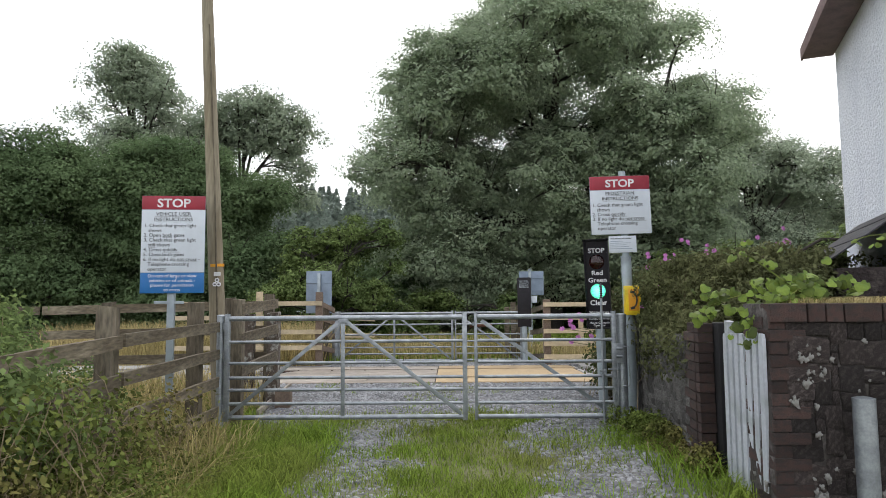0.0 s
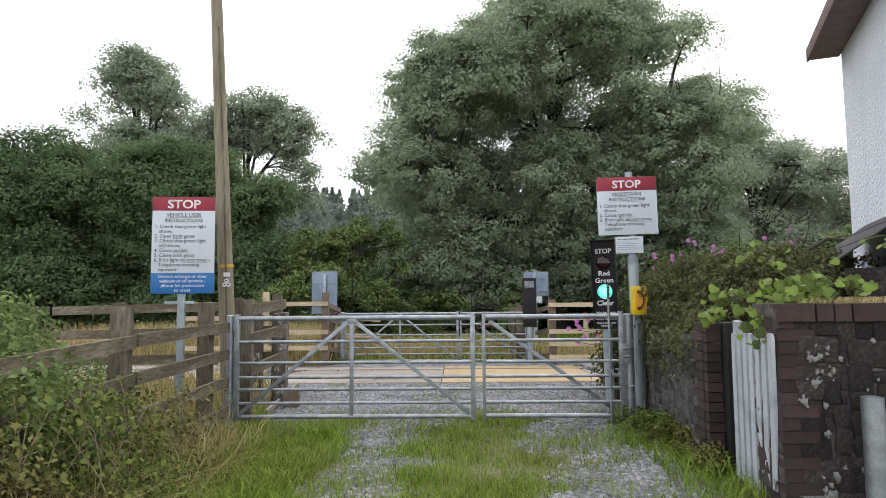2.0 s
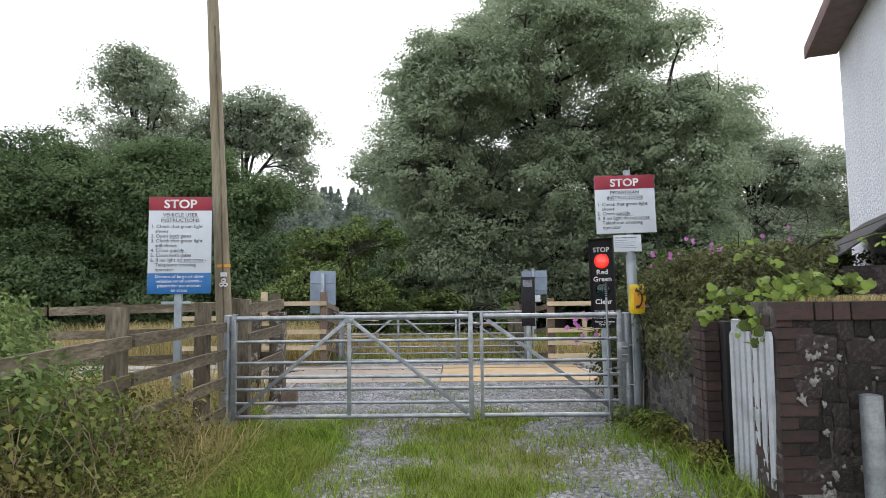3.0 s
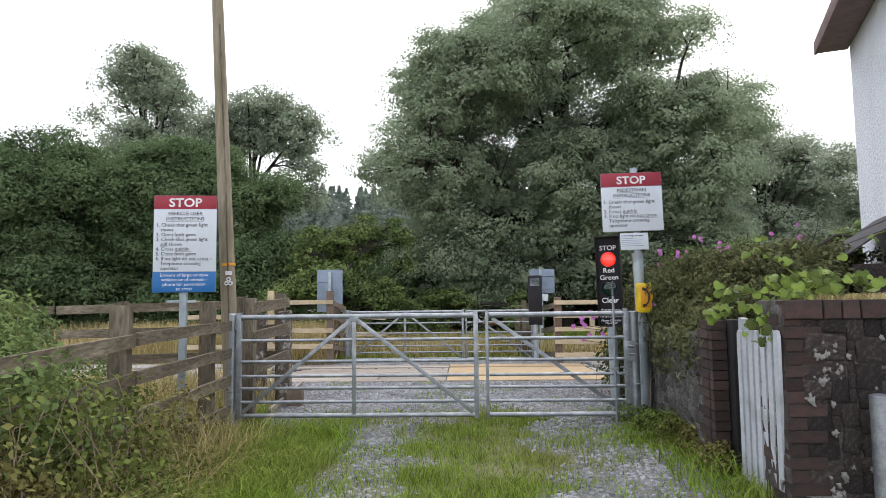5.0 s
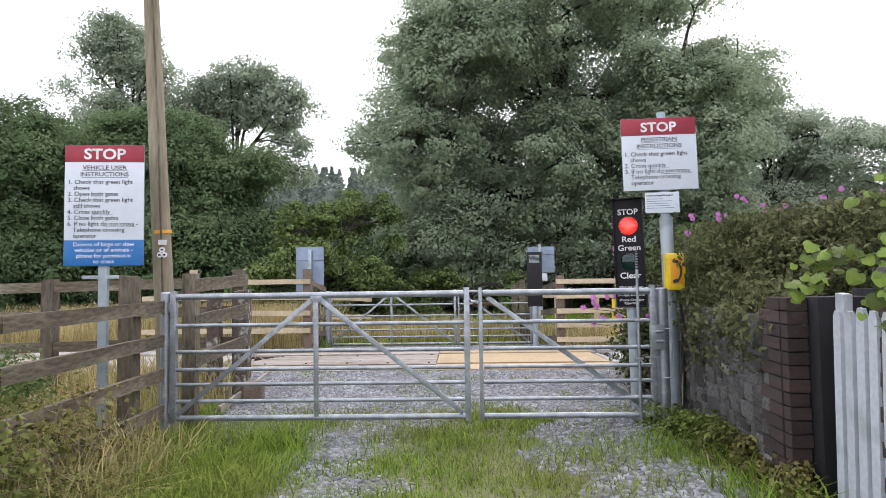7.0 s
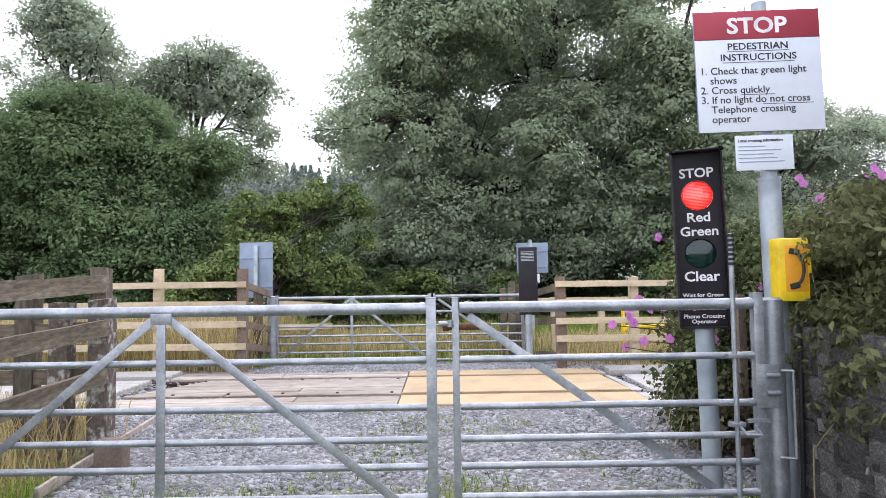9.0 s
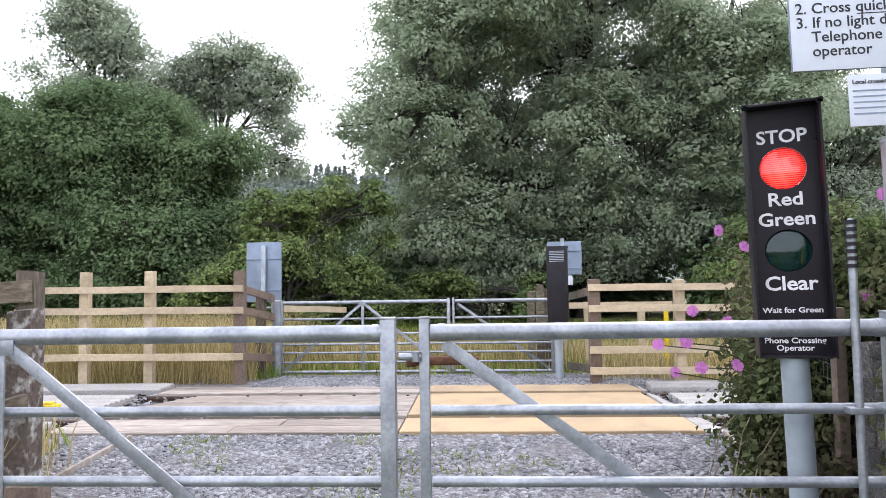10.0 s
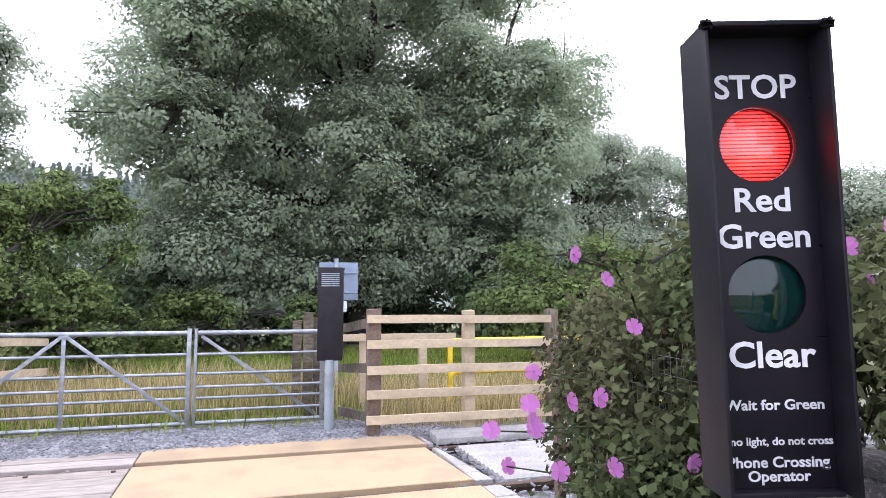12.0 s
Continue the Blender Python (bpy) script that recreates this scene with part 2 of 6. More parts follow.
def lamp_material():
    """Rows of white diodes, brightest in the middle of the disc."""
    m = bpy.data.materials.new("diode_array")
    m.use_nodes = True
    nt = m.node_tree
    nt.nodes.remove(nt.nodes["Principled BSDF"])
    out = nt.nodes["Material Output"]
    em = nt.nodes.new("ShaderNodeEmission")
    tc = nt.nodes.new("ShaderNodeTexCoord")
    sep = nt.nodes.new("ShaderNodeSeparateXYZ")
    nt.links.new(tc.outputs["Object"], sep.inputs[0])
    row = nt.nodes.new("ShaderNodeMath")
    row.operation = "MULTIPLY"
    row.inputs[1].default_value = 2 * math.pi / 0.0085
    nt.links.new(sep.outputs[2], row.inputs[0])
    sn = nt.nodes.new("ShaderNodeMath")
    sn.operation = "SINE"
    nt.links.new(row.outputs[0], sn.inputs[0])
    ra = nt.nodes.new("ShaderNodeMapRange")
    ra.inputs[1].default_value, ra.inputs[2].default_value = -0.9, 0.3
    ra.inputs[3].default_value, ra.inputs[4].default_value = 0.03, 1.0
    nt.links.new(sn.outputs[0], ra.inputs[0])
    ln = nt.nodes.new("ShaderNodeVectorMath")
    ln.operation = "LENGTH"
    nt.links.new(tc.outputs["Object"], ln.inputs[0])
    fall = nt.nodes.new("ShaderNodeMapRange")
    fall.inputs[1].default_value, fall.inputs[2].default_value = 0.020, 0.082
    fall.inputs[3].default_value, fall.inputs[4].default_value = 10.0, 2.2
    nt.links.new(ln.outputs["Value"], fall.inputs[0])
    mul = nt.nodes.new("ShaderNodeMath")
    mul.operation = "MULTIPLY"
    nt.links.new(ra.outputs[0], mul.inputs[0])
    nt.links.new(fall.outputs[0], mul.inputs[1])
    nt.links.new(mul.outputs[0], em.inputs[1])
    nt.links.new(em.outputs[0], out.inputs[0])
    return m


M["ground"] = ground_material()
M["lens_red"] = lens_material("red_lens", (0.95, 0.026, 0.018), (0.05, 0.004, 0.006))
M["lens_green"] = lens_material("green_lens", (0.10, 0.85, 0.52), (0.006, 0.06, 0.055))
M["lamp"] = lamp_material()


# ---- building helpers ----
def box(bm, c, s, bevel=0.0, m=None):
    mm = Matrix.Translation(c) @ Matrix.Diagonal((*s, 1))
    made = bmesh.ops.create_cube(bm, size=1.0, matrix=(m @ mm) if m else mm)["verts"]
    if bevel:
        edges = list({e for v in made for e in v.link_edges})
        bmesh.ops.bevel(bm, geom=edges, offset=bevel, segments=2, affect="EDGES", profile=0.6)


def rod(bm, a, b, r0, r1=None, seg=14, caps=True):
    a, b = Vector(a), Vector(b)
    d = b - a
    m = Matrix.Translation((a + b) / 2) @ d.to_track_quat("Z", "Y").to_matrix().to_4x4()
    bmesh.ops.create_cone(bm, cap_ends=caps, segments=seg, radius1=r0, radius2=r0 if r1 is None else r1, depth=d.length, matrix=m)


def bar(bm, a, b, w, h, bevel=0.0):
    """A flat bar from a to b, w thick across and h high."""
    a, b = Vector(a), Vector(b)
    d = b - a
    m = Matrix.Translation((a + b) / 2) @ d.to_track_quat("X", "Z").to_matrix().to_4x4()
    box(bm, (0, 0, 0), (d.length, w, h), bevel, m)


def pipe(bm, pts, r, seg=10):
    for a, b in zip(pts, pts[1:]):
        rod(bm, a, b, r, seg=seg)
    for q in pts[1:-1]:
        bmesh.ops.create_uvsphere(bm, u_segments=seg, v_segments=6, radius=r * 1.02, matrix=Matrix.Translation(q))


def smooth(me, angle=40):
    me.polygons.foreach_set("use_smooth", [True] * len(me.polygons))
    me.set_sharp_from_angle(angle=radians(angle))


def part(name, bm, material, parent, label="", m=None):
    me = bpy.data.meshes.new(name)
    bm.to_mesh(me)
    bm.free()
    smooth(me)
    me.materials.append(M[material])
    ob = new(name, me)
    ob.parent = parent
    if m:
        ob.matrix_basis = m
    if label:
        tagged(ob, label)
    return ob


def thing(name, m, label, category, group="", kind=""):
    ob = new(name)
    ob.empty_display_size = 0.1
    ob.matrix_basis = m
    return tagged(ob, label, category, group, kind)


def solo(name, bm, material, label, category="", group="", kind="", m=None):
    return tagged(part(name, bm, material, None, "", m), label, category, group, kind)


def wobbly(bm, k, f=3.0, off=0.0):
    for v in bm.verts:
        v.co += noise.noise_vector(v.co * f + Vector((off, off, 0))) * k


def cut_box(bm, c, s, cuts, m=None):
    """A box with cuts along its longest side, for boards that warp."""
    start = len(bm.verts)
    box(bm, c, s, 0, m)
    bm.verts.ensure_lookup_table()
    vs = bm.verts[start:]
    axis = max(range(3), key=lambda i: s[i])
    es = []
    for e in {e for v in vs for e in v.link_edges}:
        d = (e.verts[0].co - e.verts[1].co)
        if abs(d.length - s[axis]) < 1e-4:
            es.append(e)
    bmesh.ops.subdivide_edges(bm, edges=es, cuts=cuts, use_grid_fill=True)


def text_part(body, size, at, material, parent, align="LEFT", bold=0.0, squeeze=1.0, name="lettering", m=None):
    """A line of lettering that faces -y; at is the start (or middle) of its base line."""
    cu = bpy.data.curves.new("line", "FONT")
    cu.body, cu.size, cu.align_x, cu.resolution_u = body, size, align, 3
    cu.offset, cu.extrude = bold, 0.0008
    tmp = bpy.data.objects.new("line", cu)
    me = bpy.data.meshes.new_from_object(tmp)
    bpy.data.objects.remove(tmp)
    me.name = name
    me.transform(Matrix.Translation(at) @ Matrix.Rotation(math.pi / 2, 4, "X") @ Matrix.Diagonal((squeeze, 1, 1, 1)))
    me.materials.clear()
    me.materials.append(M[material])
    ob = new(name, me)
    ob.parent = parent
    if m:
        ob.matrix_basis = m
    return ob


def bm_new():
    return bmesh.new()


# ---- ground ----
def gz(x, y):
    """Height of the ground."""
    x, y = np.asarray(x, float), np.asarray(y, float)
    near = 0.045 + 0.030 * np.clip(x, -2.8, 2.0)
    k = np.clip((y - 7.5) / 2.5, 0, 1)
    k = k * k * (3 - 2 * k)
    z = near * (1 - k) + 0.075 * k
    f = np.clip((y - 13.2) / 1.5, 0, 1)
    z = z * (1 - f) + 0.0 * f
    side = np.clip((-x - 2.7) / 1.5, 0, 1) * np.clip((9.5 - y) / 1.5, 0, 1)
    return z - 0.10 * side


def gravel_mask(x, y):
    x, y = np.asarray(x, float), np.asarray(y, float)

    def band(v, a, b, s):
        return np.clip((v - a) / s + 0.5, 0, 1) * np.clip((b - v) / s + 0.5, 0, 1)
    x = x + (0.13 * np.sin(3.1 * y + 0.5) + 0.09 * np.sin(7.3 * y + 1.0) + 0.05 * np.sin(15.1 * y)) * (y < 7.9)
    inner = np.maximum(band(x, -2.5, 2.3, 0.3) * band(y, 7.6, 14.2, 0.5), band(x, -4.2, 3.0, 0.5) * band(y, 9.2, 14.2, 0.5))
    tl = band(x, -1.25 + 0.1 * np.sin(y * 2.1), -0.6, 0.4) * band(y, 4.6, 7.8, 0.6) * 0.8
    tr = band(x, 0.42, 1.55 + 0.1 * np.sin(y * 1.7), 0.35) * band(y, 1.0, 7.8, 0.8)
    front = band(x, -2.5, 1.7, 0.25) * band(y, 6.75, 8.2, 0.4) * 0.75
    bed = band(y, 10.0, 13.4, 0.3) * 0.9
    mid = band(x, -0.42, 0.55, 0.25) * band(y, 5, 8.0, 0.5)
    g = np.maximum.reduce([inner, tl, tr, front, bed])
    wave = 0.5 + 0.5 * np.sin(2.3 * x + 1.1 * np.sin(1.9 * y)) * np.sin(1.7 * y + 1.3 * np.sin(2.7 * x))
    worn = np.where(y < 8.0, 0.45 + 0.6 * wave, 1.0)
    return np.clip((g - 0.75 * mid) * worn, 0, 1)


def axis_steps(lo, hi, a, b, fine):
    near = np.arange(a, b + 1e-6, fine)
    out_hi = [b]
    while out_hi[-1] < hi:
        out_hi.append(out_hi[-1] + max(fine * 3, (out_hi[-1] - b) * 0.5))
    out_lo = [a]
    while out_lo[-1] > lo:
        out_lo.append(out_lo[-1] - max(fine * 3, (a - out_lo[-1]) * 0.5))
    return np.concatenate([out_lo[:0:-1], near, out_hi[1:]])


def fast_mesh(name, verts, faces, material):
    """A mesh from arrays: verts (n, 3), faces (m, k)."""
    me = bpy.data.meshes.new(name)
    verts = np.ascontiguousarray(verts, np.float32)
    faces = np.ascontiguousarray(faces, np.int32)
    n, k = faces.shape
    me.vertices.add(len(verts))
    me.vertices.foreach_set("co", verts.ravel())
    me.loops.add(n * k)
    me.loops.foreach_set("vertex_index", faces.ravel())
    me.polygons.add(n)
    me.polygons.foreach_set("loop_start", np.arange(0, n * k, k, dtype=np.int32))
    me.update(calc_edges=True)
    me.validate()
    me.materials.append(M[material])
    return me


def build_ground():
    xs, ys = axis_steps(-900, 900, -7, 7, 0.09), axis_steps(-300, 1500, 0, 17, 0.09)
    X, Y = np.meshgrid(xs, ys)
    Z = gz(X, Y)
    rough = np.array([noise.noise((x * 1.7, y * 1.7, 0)) for x, y in zip(X.ravel(), Y.ravel())]).reshape(X.shape)
    Z = Z + 0.018 * rough - 0.09 * ((Y > 10.5) & (Y < 12.9))
    nx, ny = len(xs), len(ys)
    i = np.arange(nx * ny).reshape(ny, nx)
    F = np.stack([i[:-1, :-1], i[:-1, 1:], i[1:, 1:], i[1:, :-1]], -1).reshape(-1, 4)
    me = fast_mesh("ground", np.stack([X, Y, Z], -1).reshape(-1, 3), F, "ground")
    at = me.attributes.new("gravel", "FLOAT", "POINT")
    g = np.clip(gravel_mask(X, Y) + 0.35 * rough * (gravel_mask(X, Y) > 0.05), 0, 1)
    at.data.foreach_set("value", g.ravel().astype(np.float32))
    me.polygons.foreach_set("use_smooth", [True] * len(me.polygons))
    tagged(new("ground", me), "grassy track with grey slate gravel in the wheel ruts", "ground", kind="structure")


build_ground()
G = lambda x, y: float(gz(x, y))

# ---- crossing: gates ----
BARS = (0.17, 0.31, 0.45, 0.575, 0.725, 0.945, 1.188)


def gate_leaf(name, m, width, double, label):
    """A seven-bar gate leaf; its hinge side stands at x = 0, base at the ground."""
    g = thing(name, m, label, "gate", "galvanised crossing gates")
    for i, z in enumerate(BARS):
        r = 0.0265 if i == 6 else (0.024 if i == 0 else 0.0165)
        bm = bm_new()
        rod(bm, (0.02, 0, z), (width - 0.02, 0, z), r, seg=16)
        for x in (0.045, width - 0.05):
            rod(bm, (x, 0, z), (x + 0.02, 0, z), r * 1.08, seg=16)
        part("bar", bm, "galv", g)
    for x, w in ((0.0, 0.050 if double else 0.032), (width, 0.048 if double else 0.045)):
        bm = bm_new()
        box(bm, (x, 0, (BARS[0] + BARS[6]) / 2 + 0.005), (w, w, BARS[6] - BARS[0] + 0.08), 0.004)
        box(bm, (x, 0, BARS[6] + 0.047), (w + 0.004, w + 0.004, 0.006), 0.002)
        part("upright", bm, "galv", g)
    if double:
        ax = width * 0.49
        for a, b in (((ax - 0.02, -0.024, 1.165), (0.04, -0.024, 0.20)), ((ax + 0.02, -0.024, 1.165), (width - 0.04, -0.024, 0.20))):
            bm = bm_new()
            bar(bm, a, b, 0.008, 0.040, 0.002)
            part("brace", bm, "galv", g)
        bm = bm_new()
        box(bm, (ax, -0.026, 0.68), (0.042, 0.008, 0.99), 0.002)
        box(bm, (ax, -0.028, 1.155), (0.10, 0.006, 0.05), 0.002)
        part("stay", bm, "galv", g)
    else:
        bm = bm_new()
        bar(bm, (0.06, 0.024, 1.15), (width - 0.05, 0.024, 0.20), 0.008, 0.040, 0.002)
        part("brace", bm, "galv", g)
    return g


def hinge(g, x, zs):
    for z in zs:
        bm = bm_new()
        rod(bm, (x - 0.09, 0, z), (x, 0, z), 0.013)
        rod(bm, (x - 0.035, 0, z - 0.04), (x - 0.035, 0, z + 0.04), 0.02)
        part("hinge", bm, "galv", g)


leaf_wide = gate_leaf("field_gate", pose(-2.465, 7.08, 0), 2.479, True, "wide closed galvanised steel seven-bar gate leaf across the track")
hinge(leaf_wide, 0.0, (0.26, 1.10))
leaf_small = gate_leaf("field_gate", pose(0.129, 7.08, 0.0), 1.426, False, "narrow closed galvanised steel seven-bar gate leaf beside the signal")
far_wide = copy_thing(leaf_wide, pose(-2.62, 14.42, -0.10, 0, 0, 0))
far_small = copy_thing(leaf_small, pose(-0.07, 14.42, -0.10, 0, 0, -1))
tagged(far_wide, "wide galvanised steel gate leaf beyond the railway, closed")
tagged(far_small, "narrow galvanised steel gate leaf beyond the railway, closed")

# latch between the near leaves, and the sprung drop bolt of the narrow one
bm = bm_new()
rod(bm, (2.515, -0.02, 1.115), (2.585, -0.02, 1.115), 0.012)
rod(bm, (2.57, -0.02, 1.10), (2.57, -0.02, 1.13), 0.016)
part("latch_pin", bm, "galv", leaf_wide)
bm = bm_new()
rod(bm, (-0.05, 0.035, 1.095), (0.17, 0.035, 1.095), 0.015)
rod(bm, (-0.06, 0.035, 1.095), (-0.03, 0.035, 1.095), 0.02)
part("latch_bolt", bm, "rust", leaf_small, "rusty latch bolt")
bm = bm_new()
rod(bm, (1.300, -0.035, 0.12), (1.300, -0.035, 1.50), 0.012)
rod(bm, (1.300, -0.035, 1.50), (1.300, -0.035, 1.52), 0.012, 0.006)
part("drop_bolt", bm, "galv", leaf_small)
bm = bm_new()
for k in range(7):
    rod(bm, (1.300, -0.035, 1.37 + 0.022 * k), (1.300, -0.035, 1.382 + 0.022 * k), 0.017)
part("grip", bm, "housing", leaf_small, "ribbed dark handle grip")
for z in (0.945, 0.63):
    bm = bm_new()
    box(bm, (1.300, -0.03, z), (0.07, 0.04, 0.02), 0.004)
    part("bolt_guide", bm, "galv", leaf_small)
bm = bm_new()
for k in range(14):
    rod(bm, (1.36 + 0.007 * k, -0.03, 0.652), (1.363 + 0.007 * k, -0.03, 0.638), 0.012, seg=8)
part("spring", bm, "galv", leaf_small)
bm = bm_new()
pipe(bm, [(1.31, -0.05, 0.62), (1.31, -0.11, 0.60), (1.37, -0.12, 0.60), (1.38, -0.05, 0.62)], 0.007, 8)
part("pull_handle", bm, "galv", leaf_small)


def gate_post(x, y, r, top, square=False):
    z = G(x, y) - 0.12
    t = thing("gate_post", pose(x, y, z), "round galvanised steel gate post set in the ground", "gate post", "gate posts")
    bm = bm_new()
    rod(bm, (0, 0, 0), (0, 0, top - z), r, seg=24)
    part("shaft", bm, "galv", t)
    bm = bm_new()
    rod(bm, (0, 0, top - z), (0, 0, top - z + 0.012), r * 1.03, r * 0.8, seg=24)
    part("cap", bm, "galv", t)
    return t


gate_post(-2.545, 7.10, 0.04, 1.22)
post_r = gate_post(1.645, 7.12, 0.052, 1.20)
gate_post(-2.70, 14.42, 0.075, 1.12)
bm = bm_new()
box(bm, (-0.07, -0.075, 0.83), (0.10, 0.012, 0.20), 0.003)
rod(bm, (-0.08, -0.09, 0.80), (-0.02, -0.09, 0.80), 0.012)
rod(bm, (-0.08, -0.09, 0.88), (-0.02, -0.09, 0.88), 0.012)
part("keep_plate", bm, "galv", post_r)
bm = bm_new()
pipe(bm, [(0.0, -0.07, 0.90), (0.045, -0.09, 0.90), (0.045, -0.09, 0.50), (-0.02, -0.07, 0.50)], 0.006, 8)
part("strap", bm, "galv", post_r)


# ---- signs ----
def board(w, h, bands, parent, y=0.0):
    """A sheet-metal board with coloured fields; its lower left corner at x = -w/2, z = 0."""
    bm = bm_new()
    box(bm, (0, y + 0.004, h / 2), (w, 0.005, h), 0.001)
    p = part("board", bm, "sign_back", parent, "grey aluminium back of the board")
    for z0, z1, mt in bands:
        bm = bm_new()
        box(bm, (0, y - 0.001, (z0 + z1) / 2), (w - 0.006, 0.003, z1 - z0 - 0.003), 0.0005)
        part("panel", bm, mt, parent)
    for z in (h * 0.2, h * 0.72):
        bm = bm_new()
        box(bm, (0, y + 0.017, z), (w * 0.98, 0.02, 0.028), 0.003)
        part("stiffener", bm, "sign_back", parent)
    return p


def underline(parent, x0, x1, z, mt="black_text"):
    bm = bm_new()
    box(bm, ((x0 + x1) / 2, -0.0035, z), (x1 - x0, 0.0012, 0.0026))
    part("underline", bm, mt, parent)


def lines(parent, rows, size, x0, z0, step, mt="black_text"):
    for k, (s, indent) in enumerate(rows):
        text_part(s, size, (x0 + indent, -0.0035, z0 - k * step), mt, parent, bold=0.0003, squeeze=1.03)


def vehicle_sign(m, base, label):
    """base: depth of the ground below the lower edge of the board."""
    s = thing("vehicle_instruction_sign", m, label, "sign", "crossing instruction signs")
    top = Matrix.Translation((0, 0, base))
    w, h = 0.645, 1.02
    b = thing("plate", top, "", "")
    b.parent = s
    board(w, h, ((0, 0.215, "sign_blue"), (0.215, 0.875, "sign_white"), (0.875, h, "sign_red")), b)
    text_part("STOP", 0.125, (0, -0.0035, 0.902), "white_text", b, "CENTER", 0.003, 1.12)
    text_part("VEHICLE USER", 0.050, (0, -0.0035, 0.812), "black_text", b, "CENTER", 0.0005, 1.12)
    text_part("INSTRUCTIONS", 0.050, (0, -0.0035, 0.755), "black_text", b, "CENTER", 0.0005, 1.12)
    underline(b, -0.185, 0.185, 0.803)
    underline(b, -0.185, 0.185, 0.745)
    rows = (("1. Check that green light", 0), ("shows", 0.045), ("2. Open both gates", 0), ("3. Check that green light", 0), ("still shows", 0.045),
            ("4. Cross quickly", 0), ("5. Close both gates", 0), ("6. If no light do not cross -", 0), ("Telephone crossing", 0.045), ("operator", 0.045))
    lines(b, rows, 0.051, -0.295, 0.690, 0.0505)
    for row, a, e in ((2, -0.105, -0.01), (4, -0.25, -0.175), (5, -0.10, 0.07), (7, 0.0, 0.25)):
        underline(b, a, e, 0.690 - row * 0.0505 - 0.009)
    for k, t in enumerate(("Drivers of large or slow", "vehicles or of animals -", "phone for permission", "to cross")):
        text_part(t, 0.048, (0, -0.0035, 0.165 - 0.048 * k), "white_text", b, "CENTER", 0.0, 1.05)
    bm = bm_new()
    box(bm, (-0.02, 0.055, (base + h - 0.06) / 2), (0.075, 0.05, base + h - 0.06), 0.006)
    part("post", bm, "post_grey", s)
    bm = bm_new()
    box(bm, (-0.04, 0.045, base - 0.095), (0.30, 0.02, 0.03), 0.004)
    part("crossbar", bm, "post_grey", s)
    return s


def pedestrian_sign(m, base, label):
    s = thing("pedestrian_instruction_sign", m, label, "sign", "crossing instruction signs")
    w, h = 0.65, 0.635
    b = thing("plate", Matrix.Translation((0, 0, base)), "", "")
    b.parent = s
    board(w, h, ((0, h - 0.15, "sign_white"), (h - 0.15, h, "sign_red")), b)
    text_part("STOP", 0.115, (0, -0.0035, h - 0.118), "white_text", b, "CENTER", 0.003, 1.12)
    text_part("PEDESTRIAN", 0.050, (0, -0.0035, h - 0.205), "black_text", b, "CENTER", 0.0005, 1.12)
    text_part("INSTRUCTIONS", 0.050, (0, -0.0035, h - 0.262), "black_text", b, "CENTER", 0.0005, 1.12)
    underline(b, -0.16, 0.16, h - 0.214)
    underline(b, -0.185, 0.185, h - 0.272)
    rows = (("1. Check that green light", 0), ("shows", 0.05), ("2. Cross quickly", 0), ("3. If no light do not cross", 0), ("Telephone crossing", 0.05), ("operator", 0.05))
    lines(b, rows, 0.053, -0.305, h - 0.332, 0.0505)
    underline(b, -0.10, 0.075, h - 0.332 - 2 * 0.0505 - 0.009)
    underline(b, 0.01, 0.27, h - 0.332 - 3 * 0.0505 - 0.009)
    bm = bm_new()
    rod(bm, (0.045, 0.055, -0.1), (0.045, 0.055, base + h + 0.06), 0.038, seg=20)
    part("post", bm, "post_grey", s)
    bm = bm_new()
    rod(bm, (0.045, 0.055, -0.1), (0.045, 0.055, base - 0.25), 0.055, seg=20)
    rod(bm, (0.045, 0.055, base - 0.25), (0.045, 0.055, base - 0.235), 0.058, seg=20)
    part("sleeve", bm, "post_grey", s)
    c = thing("small_plate", Matrix.Translation((0.005, 0, base - 0.205)), "", "")
    c.parent = s
    bm = bm_new()
    box(bm, (0, 0.002, 0.095), (0.295, 0.004, 0.18), 0.001)
    part("notice", bm, "sign_white", c, "small white information notice")
    text_part("Local crossing information", 0.0215, (-0.135, -0.0015, 0.152), "black_text", c, "LEFT", 0.0003, 1.0)
    for k, wd in enumerate((0.14, 0.22, 0.18, 0.20, 0.235)):
        bm = bm_new()
        box(bm, (-0.135 + wd / 2, -0.0012, 0.128 - 0.02 * k), (wd, 0.001, 0.0045))
        part("text_bar", bm, "sign_back", c)
    return s


vehicle_sign(pose(-3.02, 6.98, G(-3.02, 7) - 0.02, 0, 0, 7), 1.46 - G(-3.02, 7) + 0.02, "white vehicle instruction sign, red heading, blue foot, grey post")
ped = pedestrian_sign(pose(1.762, 7.29, G(1.74, 7.3), 0, -1, -1), 2.06 - G(1.74, 7.3), "white pedestrian instruction sign with red heading on a round grey post")
vehicle_sign(pose(-3.36, 15.80, 0.0, 0, 0, 172), 1.08, "grey back of an instruction sign on a post beyond the railway")
pedestrian_sign(pose(1.96, 17.4, -0.02, 0, 0, 178), 1.50, "grey back of a pedestrian sign on a post beyond the railway")


